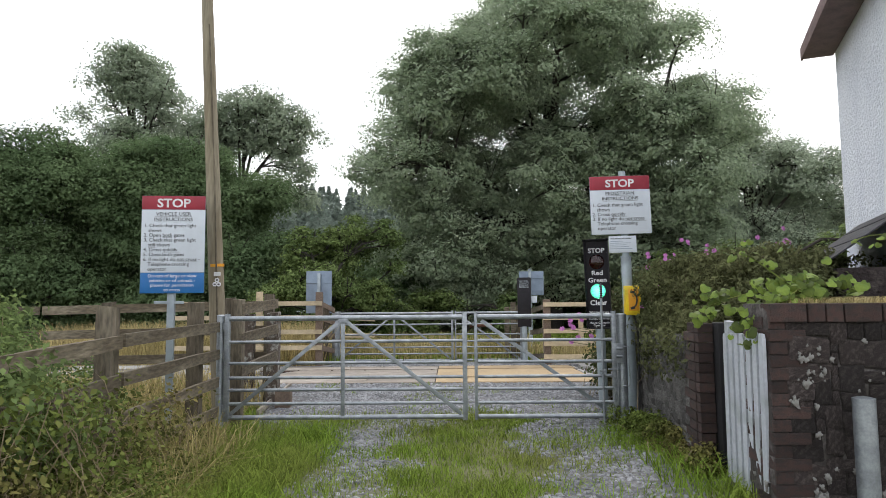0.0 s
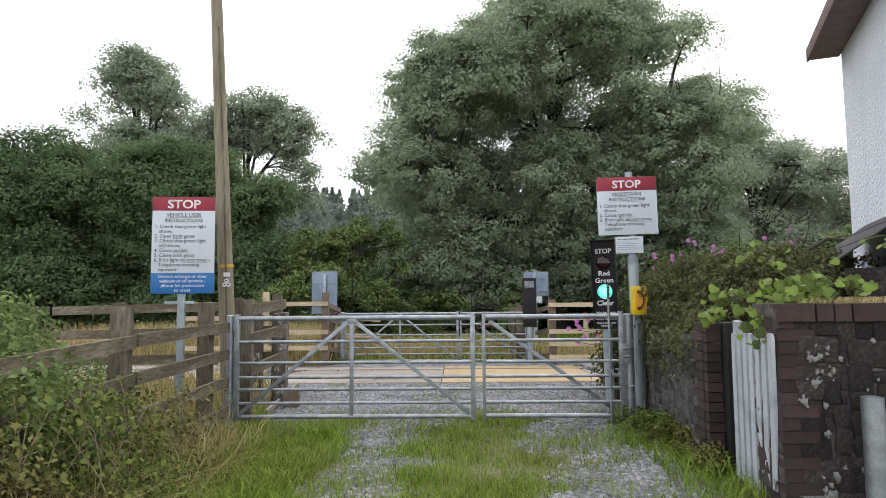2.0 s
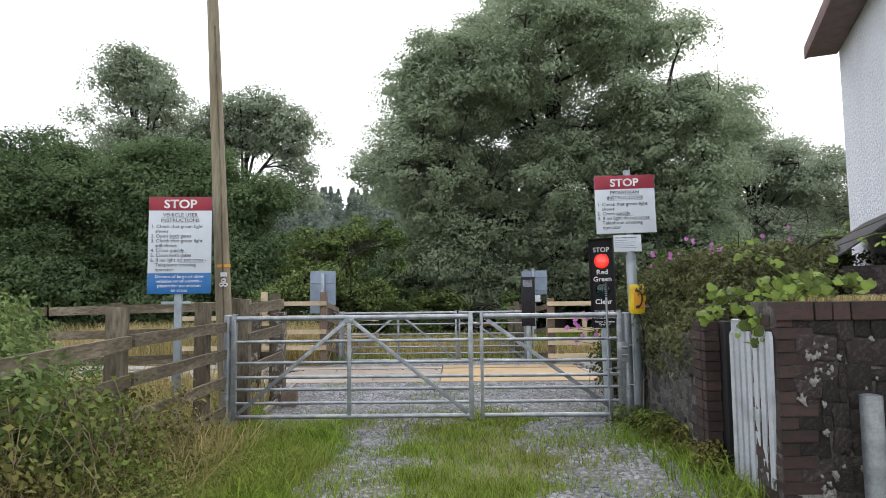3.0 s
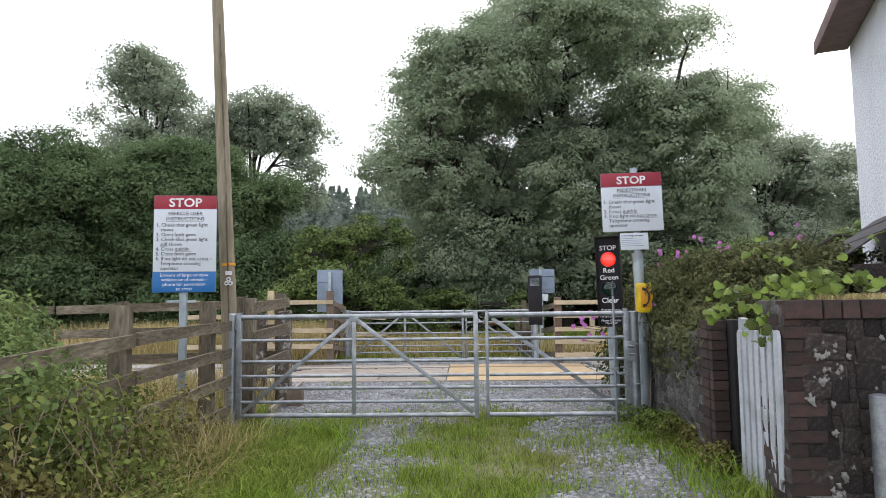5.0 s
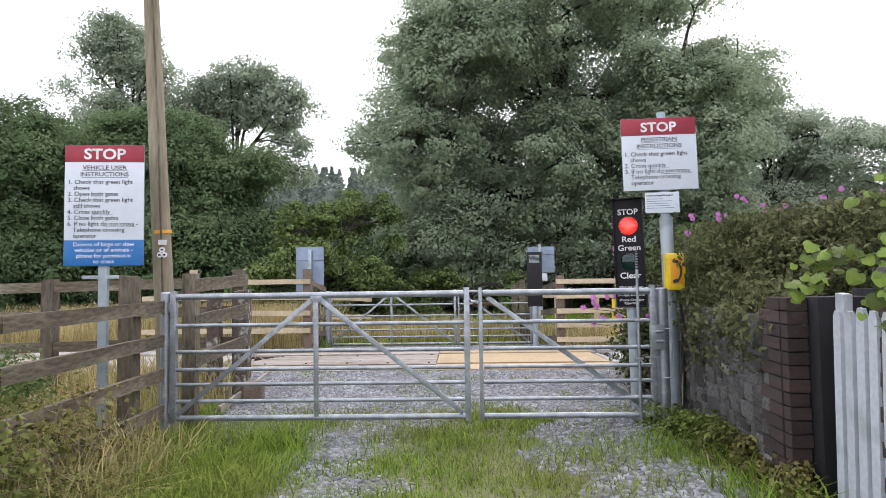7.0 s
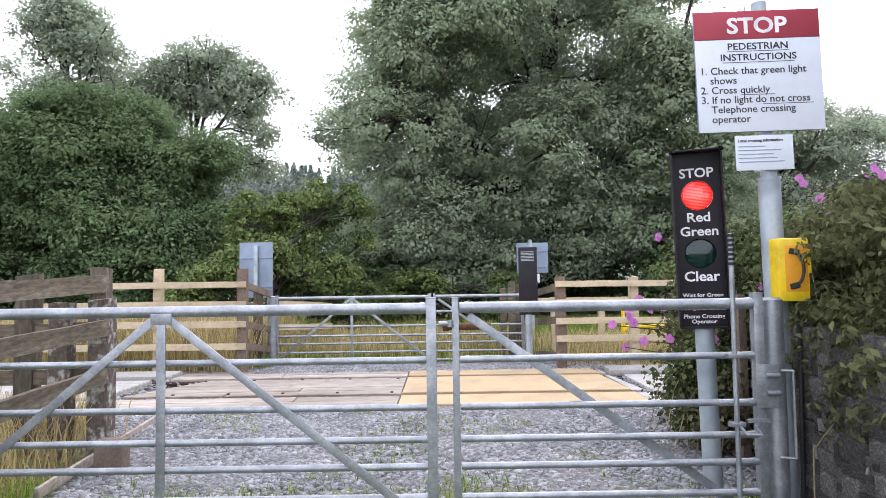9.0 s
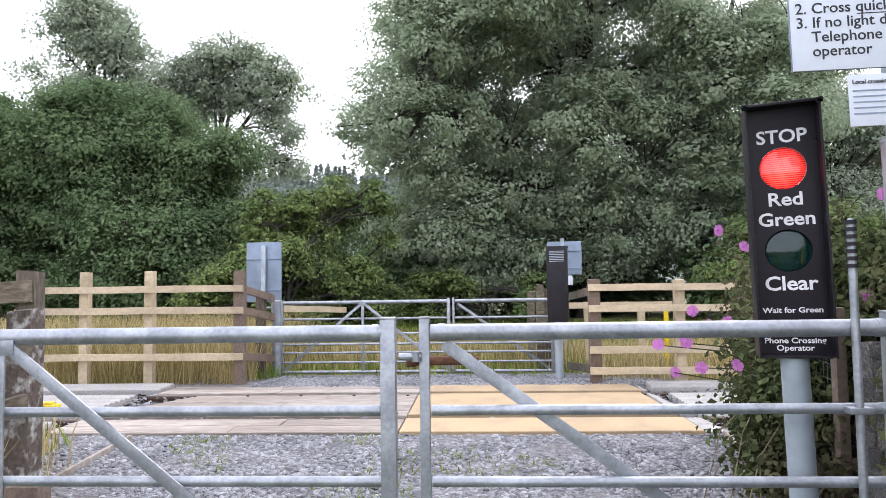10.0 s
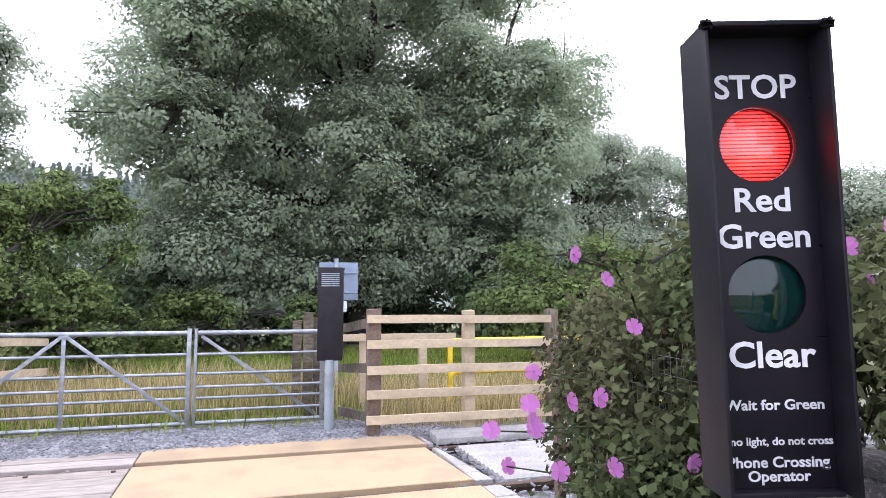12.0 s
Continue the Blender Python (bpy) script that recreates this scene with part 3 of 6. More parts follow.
# ---- telephone ----
def telephone():
    t = thing("crossing_telephone", pose(1.785, 7.20, 1.185, 0, 0, -4), "yellow plastic crossing telephone box fixed to the sign post", "telephone")
    bm = bm_new()
    box(bm, (0, 0.0, 0.16), (0.15, 0.10, 0.31), 0.014)
    part("case", bm, "yellow", t)
    bm = bm_new()
    box(bm, (0.077, 0.0, 0.20), (0.02, 0.09, 0.12), 0.008)
    part("door_catch", bm, "yellow", t)
    bm = bm_new()
    box(bm, (0.012, -0.0505, 0.165), (0.105, 0.003, 0.225), 0.001)
    part("label_panel", bm, "orange", t, "orange panel behind the handset sign")
    bm = bm_new()
    arc = [(0.008 + 0.036 * math.cos(a) - 0.0, -0.055, 0.165 + 0.075 * math.sin(a)) for a in np.linspace(-1.35, 1.35, 13)]
    pipe(bm, arc, 0.008, 8)
    for sgn in (1, -1):
        bar(bm, (0.022, -0.055, 0.165 + sgn * 0.078), (-0.022, -0.055, 0.165 + sgn * 0.088), 0.012, 0.028, 0.004)
    part("handset_sign", bm, "black_text", t, "black telephone handset pictogram")
    bm = bm_new()
    pipe(bm, [(0.02, 0.01, 0.0), (0.05, 0.03, -0.08), (0.075, 0.08, -0.25), (0.075, 0.1, -0.6), (0.07, 0.11, -1.05)], 0.011, 10)
    part("cable", bm, "cable", t, "black cable")
    bm = bm_new()
    box(bm, (0, 0.055, 0.16), (0.10, 0.03, 0.25), 0.004)
    part("bracket", bm, "galv", t)


telephone()


# ---- signal ----
SIG_W, SIG_H, SIG_Z = 0.270, 1.012, 0.937      # width, height of the head, height of its foot above the base
LENS_R, LENS_RED, LENS_GREEN = 0.085, 0.756, 0.424


def disc_hole_panel(bm, x0, x1, z0, z1, cz, r, y, seg=40):
    """A plate facing -y with a round hole."""
    ring = [bm.verts.new((r * math.cos(a), y, cz + r * math.sin(a))) for a in np.linspace(0, 2 * math.pi, seg, endpoint=False)]
    back = [bm.verts.new((v.co.x, y + 0.03, v.co.z)) for v in ring]
    edge = []
    for a in np.linspace(0, 2 * math.pi, seg, endpoint=False):
        c, s = math.cos(a), math.sin(a)
        k = min((x1 / c) if c > 1e-9 else (x0 / c) if c < -1e-9 else 9, ((z1 - cz) / s) if s > 1e-9 else ((z0 - cz) / s) if s < -1e-9 else 9)
        edge.append(bm.verts.new((c * k, y, cz + s * k)))
    for i in range(seg):
        j = (i + 1) % seg
        bm.faces.new((ring[i], edge[i], edge[j], ring[j])[::-1])
        bm.faces.new((ring[i], ring[j], back[j], back[i])[::-1])
    for cx, czz in ((x0, z0), (x1, z0), (x1, z1), (x0, z1)):
        near = sorted(edge, key=lambda v: (v.co.x - cx) ** 2 + (v.co.z - czz) ** 2)[:2]
        bm.faces.new((bm.verts.new((cx, y, czz)), near[0], near[1]))


def crossing_signal(m, label):
    s = thing("crossing_signal", m, label, "signal", "crossing signals")
    bm = bm_new()
    rod(bm, (0, 0.05, -0.15), (0, 0.05, SIG_Z + 0.008), 0.052, seg=24)
    part("post", bm, "post_grey", s)
    head = Matrix.Translation((0, 0, SIG_Z))
    hw = SIG_W / 2
    # casing: back, cheeks that stand proud of the face, top and foot
    bm = bm_new()
    box(bm, (0, 0.075, SIG_H / 2), (SIG_W, 0.012, SIG_H), 0.004)
    part("back_plate", bm, "housing", s, m=head)
    for sg in (-1, 1):
        bm = bm_new()
        box(bm, (sg * (hw - 0.004), 0.008, SIG_H / 2 - 0.002), (0.009, 0.140, SIG_H - 0.012), 0.0042)
        top_edges = [e for e in bm.edges if all(v.co.z > SIG_H - 0.02 and v.co.y < -0.05 for v in e.verts)]
        bmesh.ops.bevel(bm, geom=top_edges, offset=0.012, segments=4, affect="EDGES")
        part("cheek", bm, "housing", s, m=head)
    bm = bm_new()
    box(bm, (0, 0.012, SIG_H - 0.005), (SIG_W - 0.004, 0.13, 0.012), 0.005)
    part("top_cover", bm, "housing", s, m=head)
    bm = bm_new()
    box(bm, (0, 0.03, 0.006), (SIG_W - 0.018, 0.09, 0.012), 0.003)
    part("foot_plate", bm, "housing", s, m=head)
    for k in range(7):
        bm = bm_new()
        box(bm, (0, 0.083, SIG_H - 0.07 - 0.022 * k), (SIG_W * 0.72, 0.012, 0.009), 0.002)
        part("vent_slat", bm, "post_grey", s, m=head)
    # face with two round openings
    y = 0.010
    bm = bm_new()
    fw = hw - 0.009
    disc_hole_panel(bm, -fw, fw, 0.65, 0.86, LENS_RED, LENS_R, y)
    disc_hole_panel(bm, -fw, fw, 0.33, 0.53, LENS_GREEN, LENS_R, y)
    for a, b in ((0.013, 0.33), (0.53, 0.65), (0.86, SIG_H - 0.012)):
        vs = [bm.verts.new(q) for q in ((-fw, y, a), (fw, y, a), (fw, y, b), (-fw, y, b))]
        bm.faces.new(vs)
    bmesh.ops.remove_doubles(bm, verts=bm.verts, dist=0.0005)
    bm.normal_update()
    part("face", bm, "face", s, "black face with white lettering", head)
    bm = bm_new()
    box(bm, (0, 0.060, 0.59), (SIG_W - 0.02, 0.01, 0.6))
    part("inner_tray", bm, "inside", s, m=head)
    for nm, z, mt in (("red_lens", LENS_RED, "lens_red"), ("green_lens", LENS_GREEN, "lens_green")):
        bm = bm_new()
        seg, rings = 40, 7
        grid = []
        for i in range(rings + 1):
            rr = LENS_R * 0.995 * i / rings
            yy = y + 0.012 - 0.016 * (1 - (i / rings) ** 2)
            grid.append([bm.verts.new((rr * math.cos(a), yy, z + rr * math.sin(a))) for a in np.linspace(0, 2 * math.pi, seg, endpoint=False)] if i else [bm.verts.new((0, yy, z))])
        for i in range(1, rings + 1):
            for j in range(seg):
                q = (j + 1) % seg
                if i == 1:
                    bm.faces.new((grid[0][0], grid[1][j], grid[1][q]))
                else:
                    bm.faces.new((grid[i - 1][j], grid[i][j], grid[i][q], grid[i - 1][q]))
        bmesh.ops.recalc_face_normals(bm, faces=bm.faces)
        part(nm, bm, mt, s, "domed tinted glass lens", head)
    # lettering
    def put(t, size, z, b=0.0012, sq=1.0):
        text_part(t, size, (0.0, y - 0.0018, z), "white_text", s, "CENTER", b, sq, m=head)
    put("STOP", 0.075, 0.860, 0.0014, 1.02)
    put("Red", 0.074, 0.606, 0.0014, 1.10)
    put("Green", 0.074, 0.526, 0.0014, 1.08)
    put("Clear", 0.078, 0.268, 0.0016, 1.08)
    put("Wait for Green", 0.030, 0.178, 0.0006, 1.12)
    put("If no light, do not cross", 0.0235, 0.104, 0.0004, 1.08)
    put("Phone Crossing", 0.031, 0.058, 0.0006, 1.10)
    put("Operator", 0.031, 0.029, 0.0006, 1.10)
    bm = bm_new()
    bmesh.ops.create_circle(bm, cap_ends=True, segments=40, radius=LENS_R + 0.004, matrix=Matrix.Rotation(math.pi / 2, 4, "X"))
    lamp = part("lamp", bm, "lamp", s, "bright array of diodes behind the lenses")
    lamp.matrix_basis = pose(0, 0.036, SIG_Z + LENS_GREEN)
    return s, lamp


signal_base = G(1.53, 7.66)
signal, signal_lamp = crossing_signal(pose(1.564, 7.65, signal_base - 0.0, 0, -1.2, -17), "black crossing signal with red and green lenses on a grey post")
far_signal, far_lamp = crossing_signal(pose(1.36, 13.66, -0.13, 0, 0, 168), "black crossing signal seen from behind, on a grey post")


def motions():
    low, high = pose(0, 0.036, SIG_Z + LENS_GREEN), pose(0, 0.036, SIG_Z + LENS_RED)
    walk(signal_lamp, [(0.0, low), (2.62, low), (2.66, high), (12.0, high)])


# ---- timber ----
def fence_post(parent, x, y, z0, z1, w, material, off=0.0):
    bm = bm_new()
    cut_box(bm, (x, y, (z0 + z1) / 2), (w, w * 0.9, z1 - z0), 4)
    for v in bm.verts:
        if v.co.z > z1 - 0.01:
            v.co.z += 0.012 * math.sin(9 * v.co.x + 7 * v.co.y + off)
    wobbly(bm, 0.006, 4.0, off)
    part("post", bm, material, parent)


def fence_rail(parent, a, b, h, material, off=0.0, thick=0.04):
    bm = bm_new()
    a, b = Vector(a), Vector(b)
    d = b - a
    m = Matrix.Translation((a + b) / 2) @ d.to_track_quat("X", "Z").to_matrix().to_4x4()
    cut_box(bm, (0, 0, 0), (d.length, thick, h), 6)
    wobbly(bm, 0.008, 2.2, off)
    part("rail", bm, material, parent, m=m)


def lane_fence():
    f = thing("timber_fence", pose(0, 0, 0), "weathered grey post and rail fence beside the track, overgrown with brambles", "fence")
    for k, (x, y, top) in enumerate(((-2.66, 6.72, 1.37), (-2.68, 5.15, 1.33), (-2.72, 3.75, 1.18), (-2.78, 2.3, 1.1))):
        fence_post(f, x, y, G(x, y) - 0.2, top, 0.125, "wood_old", k * 3.1)
    for k, (z0, z1) in enumerate(((1.085, 1.06), (0.80, 0.77), (0.52, 0.47), (0.22, 0.17))):
        fence_rail(f, (-2.555, 7.08, z0 + 0.02), (-2.57, 5.17, (z0 + z1) / 2 + 0.01), 0.10, "rail_old", k + 0.3)
        fence_rail(f, (-2.575, 5.13, (z0 + z1) / 2), (-2.64, 2.2, z1 - 0.10), 0.10, "rail_old", k + 5.3)


def line_fence():
    f = thing("timber_fence", pose(0, 0, 0), "dark weathered railway boundary fence with lichened posts", "fence")
    for k, (x, y, top, w, mt) in enumerate(((-2.50, 7.50, 1.40, 0.12, "wood_old"), (-2.84, 8.95, 1.19, 0.14, "wood_lichen"), (-2.48, 8.85, 1.22, 0.145, "wood_lichen"), (-2.60, 9.05, 1.46, 0.12, "wood_old"),
                                            (-3.13, 9.0, 1.42, 0.14, "wood_old"), (-4.75, 8.95, 1.38, 0.14, "wood_old"), (-6.6, 8.95, 1.36, 0.14, "wood_old"), (-8.6, 8.95, 1.34, 0.14, "wood_old"))):
        fence_post(f, x, y, G(x, y) - 0.15, top, w, mt, 2.2 * k)
    for z in (1.30, 0.97, 0.62):
        fence_rail(f, (-2.45, 7.45, z - 0.02), (-2.43, 8.80, z + 0.04), 0.12, "rail_old", z)
        fence_rail(f, (-2.55, 9.00, z + 0.02), (-5.6, 8.88, z - 0.03), 0.115, "rail_old", z + 4)
        fence_rail(f, (-5.65, 8.88, z - 0.03), (-8.9, 8.86, z - 0.05), 0.115, "rail_old", z + 8)
    bm = bm_new()
    box(bm, (-2.28, 8.62, 0.13), (0.2, 0.12, 0.22), 0.01)
    part("stump", bm, "wood_mid", f)


def far_fences():
    f = thing("timber_fence", pose(0, 0, 0), "new pale pine post and rail fence beyond the railway", "fence", "new fences beyond the railway")
    for k, (x, y, w, mt) in enumerate(((-2.81, 13.25, 0.13, "wood_mid"), (-4.03, 13.28, 0.115, "wood_new"), (-4.91, 13.28, 0.115, "wood_new"))):
        fence_post(f, x, y, -0.1, 1.56, w, mt, k * 1.7)
    for z in (1.325, 1.045, 0.76, 0.445):
        fence_rail(f, (-2.74, 13.16, z), (-5.81, 13.18, z + 0.005), 0.088, "wood_new", z)
        fence_rail(f, (-2.80, 13.20, z), (-2.72, 14.35, z - 0.16), 0.10, "wood_mid", z + 2)
    fence_post(f, -2.86, 14.2, -0.1, 1.25, 0.12, "wood_old", 1.0)
    f = thing("timber_fence", pose(0, 0, 0), "new pale five-rail pine fence beside the far signal", "fence", "new fences beyond the railway")
    for k, (x, y, w, mt) in enumerate(((1.74, 13.14, 0.135, "wood_mid"), (2.78, 13.14, 0.115, "wood_new"), (3.78, 13.14, 0.12, "wood_old"))):
        fence_post(f, x, y, -0.05, 1.36, w, mt, k * 1.3)
    for z in (1.265, 1.005, 0.745, 0.50, 0.245):
        fence_rail(f, (1.66, 13.05, z), (3.72, 13.05, z - 0.01), 0.085, "wood_new", z)
    for z in (1.22, 0.75, 0.25):
        fence_rail(f, (1.72, 13.2, z), (1.56, 14.3, z - 0.1), 0.10, "wood_old", z)
    for k, x in enumerate((1.95, 2.75)):
        fence_post(f, x, 14.9, -0.05, 1.02, 0.10, "wood_new", k)
    fence_rail(f, (1.6, 14.85, 0.98), (3.2, 14.85, 0.98), 0.09, "wood_new", 9)
    f = thing("timber_fence", pose(0, 0, 0), "old grey gate posts and rails behind the far gate", "fence")
    for k, (x, y) in enumerate(((1.22, 14.75), (1.36, 14.9), (1.12, 15.2))):
        fence_post(f, x, y, -0.05, 1.30 - 0.05 * k, 0.11, "rail_old", k)
    fence_rail(f, (-2.75, 14.8, 1.0), (-2.1, 16.5, 0.9), 0.1, "wood_new", 3)
    fence_rail(f, (-2.75, 14.8, 0.6), (-2.1, 16.5, 0.5), 0.1, "wood_new", 4)
    bm = bm_new()
    for z in (0.95, 0.55):
        pipe(bm, [(2.98, 14.4, z - 0.06), (3.04, 14.4, z), (5.4, 14.5, z)], 0.032)
    rod(bm, (2.98, 14.4, -0.05), (2.98, 14.4, 0.90), 0.032)
    solo("handrail", bm, "yellow", "bent yellow tubular handrail behind the pine fence", "handrail")


def utility_pole():
    p = thing("utility_pole", pose(-2.60, 7.33, G(-2.6, 7.3) - 0.1), "tall leaning wooden utility pole with small tags", "utility pole")
    bm = bm_new()
    pts = [(-0.052 * z, 0.0, z) for z in np.linspace(0, 8.6, 24)]
    seg = 22
    rows = []
    for x, y, z in pts:
        r = 0.092 - 0.0062 * z
        rows.append([bm.verts.new((x + r * math.cos(a), y + r * math.sin(a), z)) for a in np.linspace(0, 2 * math.pi, seg, endpoint=False)])
    for a, b in zip(rows, rows[1:]):
        for i in range(seg):
            bm.faces.new((a[i], a[(i + 1) % seg], b[(i + 1) % seg], b[i]))
    bm.faces.new(rows[-1])
    part("shaft", bm, "pole", p)
    bm = bm_new()
    rod(bm, (-0.092, 0, 1.88), (-0.094, 0, 1.91), 0.083, seg=22)
    part("band", bm, "orange", p, "narrow orange band")
    for k, (z, w, h) in enumerate(((1.80, 0.07, 0.045),)):
        bm = bm_new()
        box(bm, (-0.05, -0.083, z), (w, 0.012, h), 0.002)
        part("tag", bm, "white_text", p)
    for k, (x, z) in enumerate(((-0.05, 1.735), (-0.072, 1.69), (-0.030, 1.69))):
        bm = bm_new()
        rod(bm, (x, -0.08, z), (x, -0.09, z), 0.024, seg=16)
        part("disc_tag", bm, "white_text", p)
        bm = bm_new()
        box(bm, (x, -0.0915, z), (0.022, 0.002, 0.014))
        part("mark_bar", bm, "black_text", p)
    bm = bm_new()
    pipe(bm, [(0.02, -0.09, 0), (-0.03, -0.085, 1.0), (-0.09, -0.075, 2.6), (-0.2, -0.066, 4.6)], 0.009, 8)
    part("conduit", bm, "wood_old", p)
    bm = bm_new()
    rod(bm, (0.06, 0.0, 1.24), (0.12, -0.17, 1.24), 0.012)
    part("gate_hook", bm, "galv", p)


lane_fence()
line_fence()
far_fences()
utility_pole()

# ---- railway ----
rng = np.random.default_rng(4)
RAIL_Y = (11.184, 12.502)


def steel_rail(y):
    bm = bm_new()
    prof = [(-0.055, -0.15), (0.055, -0.15), (0.055, -0.138), (0.009, -0.12), (0.009, -0.04), (0.034, -0.03), (0.034, -0.004), (0.028, 0), (-0.028, 0), (-0.034, -0.004), (-0.034, -0.03), (-0.009, -0.04), (-0.009, -0.12), (-0.055, -0.138)]
    a = [bm.verts.new((-80, u, v)) for u, v in prof]
    b = [bm.verts.new((80, u, v)) for u, v in prof]
    for i in range(len(prof)):
        j = (i + 1) % len(prof)
        bm.faces.new((a[i], a[j], b[j], b[i]))
    bmesh.ops.recalc_face_normals(bm, faces=bm.faces)
    solo("railway_rail", bm, "rail_steel", "rusty steel railway rail sunk between deck planks", "rail", "railway rails", "structure", pose(0, y, 0.060))


for y in RAIL_Y:
    steel_rail(y)

deck = thing("crossing_deck", pose(0, 0, 0), "crossing deck of bleached timber planks, partly buff anti-slip panels", "deck", kind="structure")


def plank(x0, x1, y0, y1, z, material, cut0=0.0, cut1=0.0, k=0):
    bm = bm_new()
    n = 6
    lo, hi = [], []
    for i in range(n + 1):
        f = i / n
        sag = 0.004 * math.sin(3.1 * i + k)
        ya, yb = (x0 + (x1 - x0) * f), 0
        lo.append((ya + (cut0 * 0 if i else 0), y0, z + sag))
        hi.append((ya + (cut0 if i == 0 else cut1 if i == n else (cut0 * (1 - f) + cut1 * f)), y1, z + sag * 0.6))
    top = [[bm.verts.new(p) for p in lo], [bm.verts.new(p) for p in hi]]
    bot = [[bm.verts.new((p[0], p[1], p[2] - 0.10)) for p in lo], [bm.verts.new((p[0], p[1], p[2] - 0.10)) for p in hi]]
    for i in range(n):
        bm.faces.new((top[0][i], top[0][i + 1], top[1][i + 1], top[1][i]))
        bm.faces.new((bot[0][i], bot[0][i + 1], top[0][i + 1], top[0][i]))
        bm.faces.new((top[1][i], top[1][i + 1], bot[1][i + 1], bot[1][i]))
    for e in (0, n):
        bm.faces.new((top[0][e], top[1][e], bot[1][e], bot[0][e]))
    bmesh.ops.recalc_face_normals(bm, faces=bm.faces)
    es = [ed for ed in bm.edges if ed.verts[0].co.z > z - 0.03 and ed.verts[1].co.z > z - 0.03 and len(ed.link_faces) == 2 and ed.calc_face_angle(0) > 0.5]
    bmesh.ops.bevel(bm, geom=es, offset=0.006, segments=1, affect="EDGES")
    return part("plank" if material != "yellow_deck" else "panel", bm, material, deck)


rows = [(10.47, 10.76), (10.775, 11.07), (11.255, 11.50), (11.51, 11.755), (11.765, 12.01), (12.02, 12.265), (12.275, 12.52), (12.685, 12.94), (12.955, 13.20)]
rows = [(10.55 + 0.915 * (a - 10.47), 10.55 + 0.915 * (b - 10.47)) for a, b in rows]
for k, (y0, y1) in enumerate(rows):
    z = 0.078 + rng.uniform(-0.004, 0.004)
    left = -3.55 + (0.55 * (k - 2) / 5 if 2 <= k <= 6 else 0.0)
    mid = -1.9 + 0.5 * math.sin(k * 2.3)
    plank(left, mid - 0.008, y0, y1, z, "plank", 0.11 if 2 <= k <= 6 else 0, 0, k)
    plank(mid, -0.415, y0, y1, z + rng.uniform(-0.004, 0.004), "plank", 0, 0, k + 3)
    plank(2.17, 2.36 - 0.02 * k, y0, y1, z, "guard", 0, -0.03, k)
for y0, y1 in ((10.55, 11.099), (11.268, 12.426), (12.577, 13.048)):
    plank(-0.40, 2.16, y0, y1, 0.088, "yellow_deck", 0.0, -0.06 if y1 > 11.2 else 0)
for k, x in enumerate(np.arange(-3.0, 2.2, 0.62)):
    for y in (11.345, 12.352):
        bm = bm_new()
        rod(bm, (x, y + 0.02 * math.sin(k), 0.078), (x, y + 0.02 * math.sin(k), 0.090), 0.018, seg=10)
        if x < -0.45:
            part("bolt", bm, "rail_steel", deck)
        else:
            bm.free()


def guard_panel(x0, x1, y0, y1, z, teeth, lift, label):
    """Pale ridged boards that keep walkers off the line."""
    t = thing("trespass_guard", pose(0, 0, 0), label, "trespass guard", "trespass guards")
    n = teeth
    w = (y1 - y0) / n
    for i in range(n):
        bm = bm_new()
        ya, yb = y0 + i * w, y0 + (i + 0.93) * w
        v = [bm.verts.new(p) for p in ((x0, ya, z), (x1, ya, z), (x1, yb, z), (x0, yb, z), (x0, (ya + yb) / 2, z + lift), (x1, (ya + yb) / 2, z + lift))]
        for q in ((0, 1, 5, 4), (2, 3, 4, 5), (0, 4, 3), (1, 2, 5), (3, 2, 1, 0)):
            bm.faces.new([v[j] for j in q])
        bmesh.ops.recalc_face_normals(bm, faces=bm.faces)
        part("slat", bm, "guard", t)
    bm = bm_new()
    box(bm, ((x0 + x1) / 2, (y0 + y1) / 2, z - 0.03), (abs(x1 - x0), y1 - y0, 0.06), 0.004)
    part("base_board", bm, "guard", t)


guard_panel(-7.6, -3.6, 12.72, 13.10, 0.10, 5, 0.03, "pale boarded trespass guard outside the far rail")
guard_panel(-7.6, -3.75, 11.28, 12.48, 0.075, 12, 0.02, "pale boarded trespass guard between the rails")
guard_panel(-7.6, -3.75, 10.1, 11.02, 0.075, 10, 0.02, "pale boarded trespass guard outside the near rail")
guard_panel(2.30, 5.2, 12.72, 13.0, 0.09, 5, 0.04, "pale boarded trespass guard beside the pine fence")
guard_panel(2.42, 5.2, 11.28, 12.48, 0.06, 12, 0.02, "pale boarded trespass guard between the rails")
bm = bm_new()
box(bm, (-4.25, 11.6, 0.12), (0.24, 0.12, 0.04), 0.012)
box(bm, (-4.25, 11.6, 0.15), (0.14, 0.08, 0.03), 0.01)
solo("track_marker", bm, "yellow", "small yellow marker fixed between the rails", "marker")

for a, b, lab in (((2.28, 10.42, 0.09), (1.90, 8.35, 0.085), "narrow pale timber edging along the gravel"), ((-2.62, 10.3, 0.09), (-2.42, 8.0, 0.06), "narrow pale timber edging along the gravel")):
    bm = bm_new()
    bar(bm, a, b, 0.03, 0.07, 0.005)
    solo("timber_edging", bm, "plank", lab, "edging", "timber edgings")


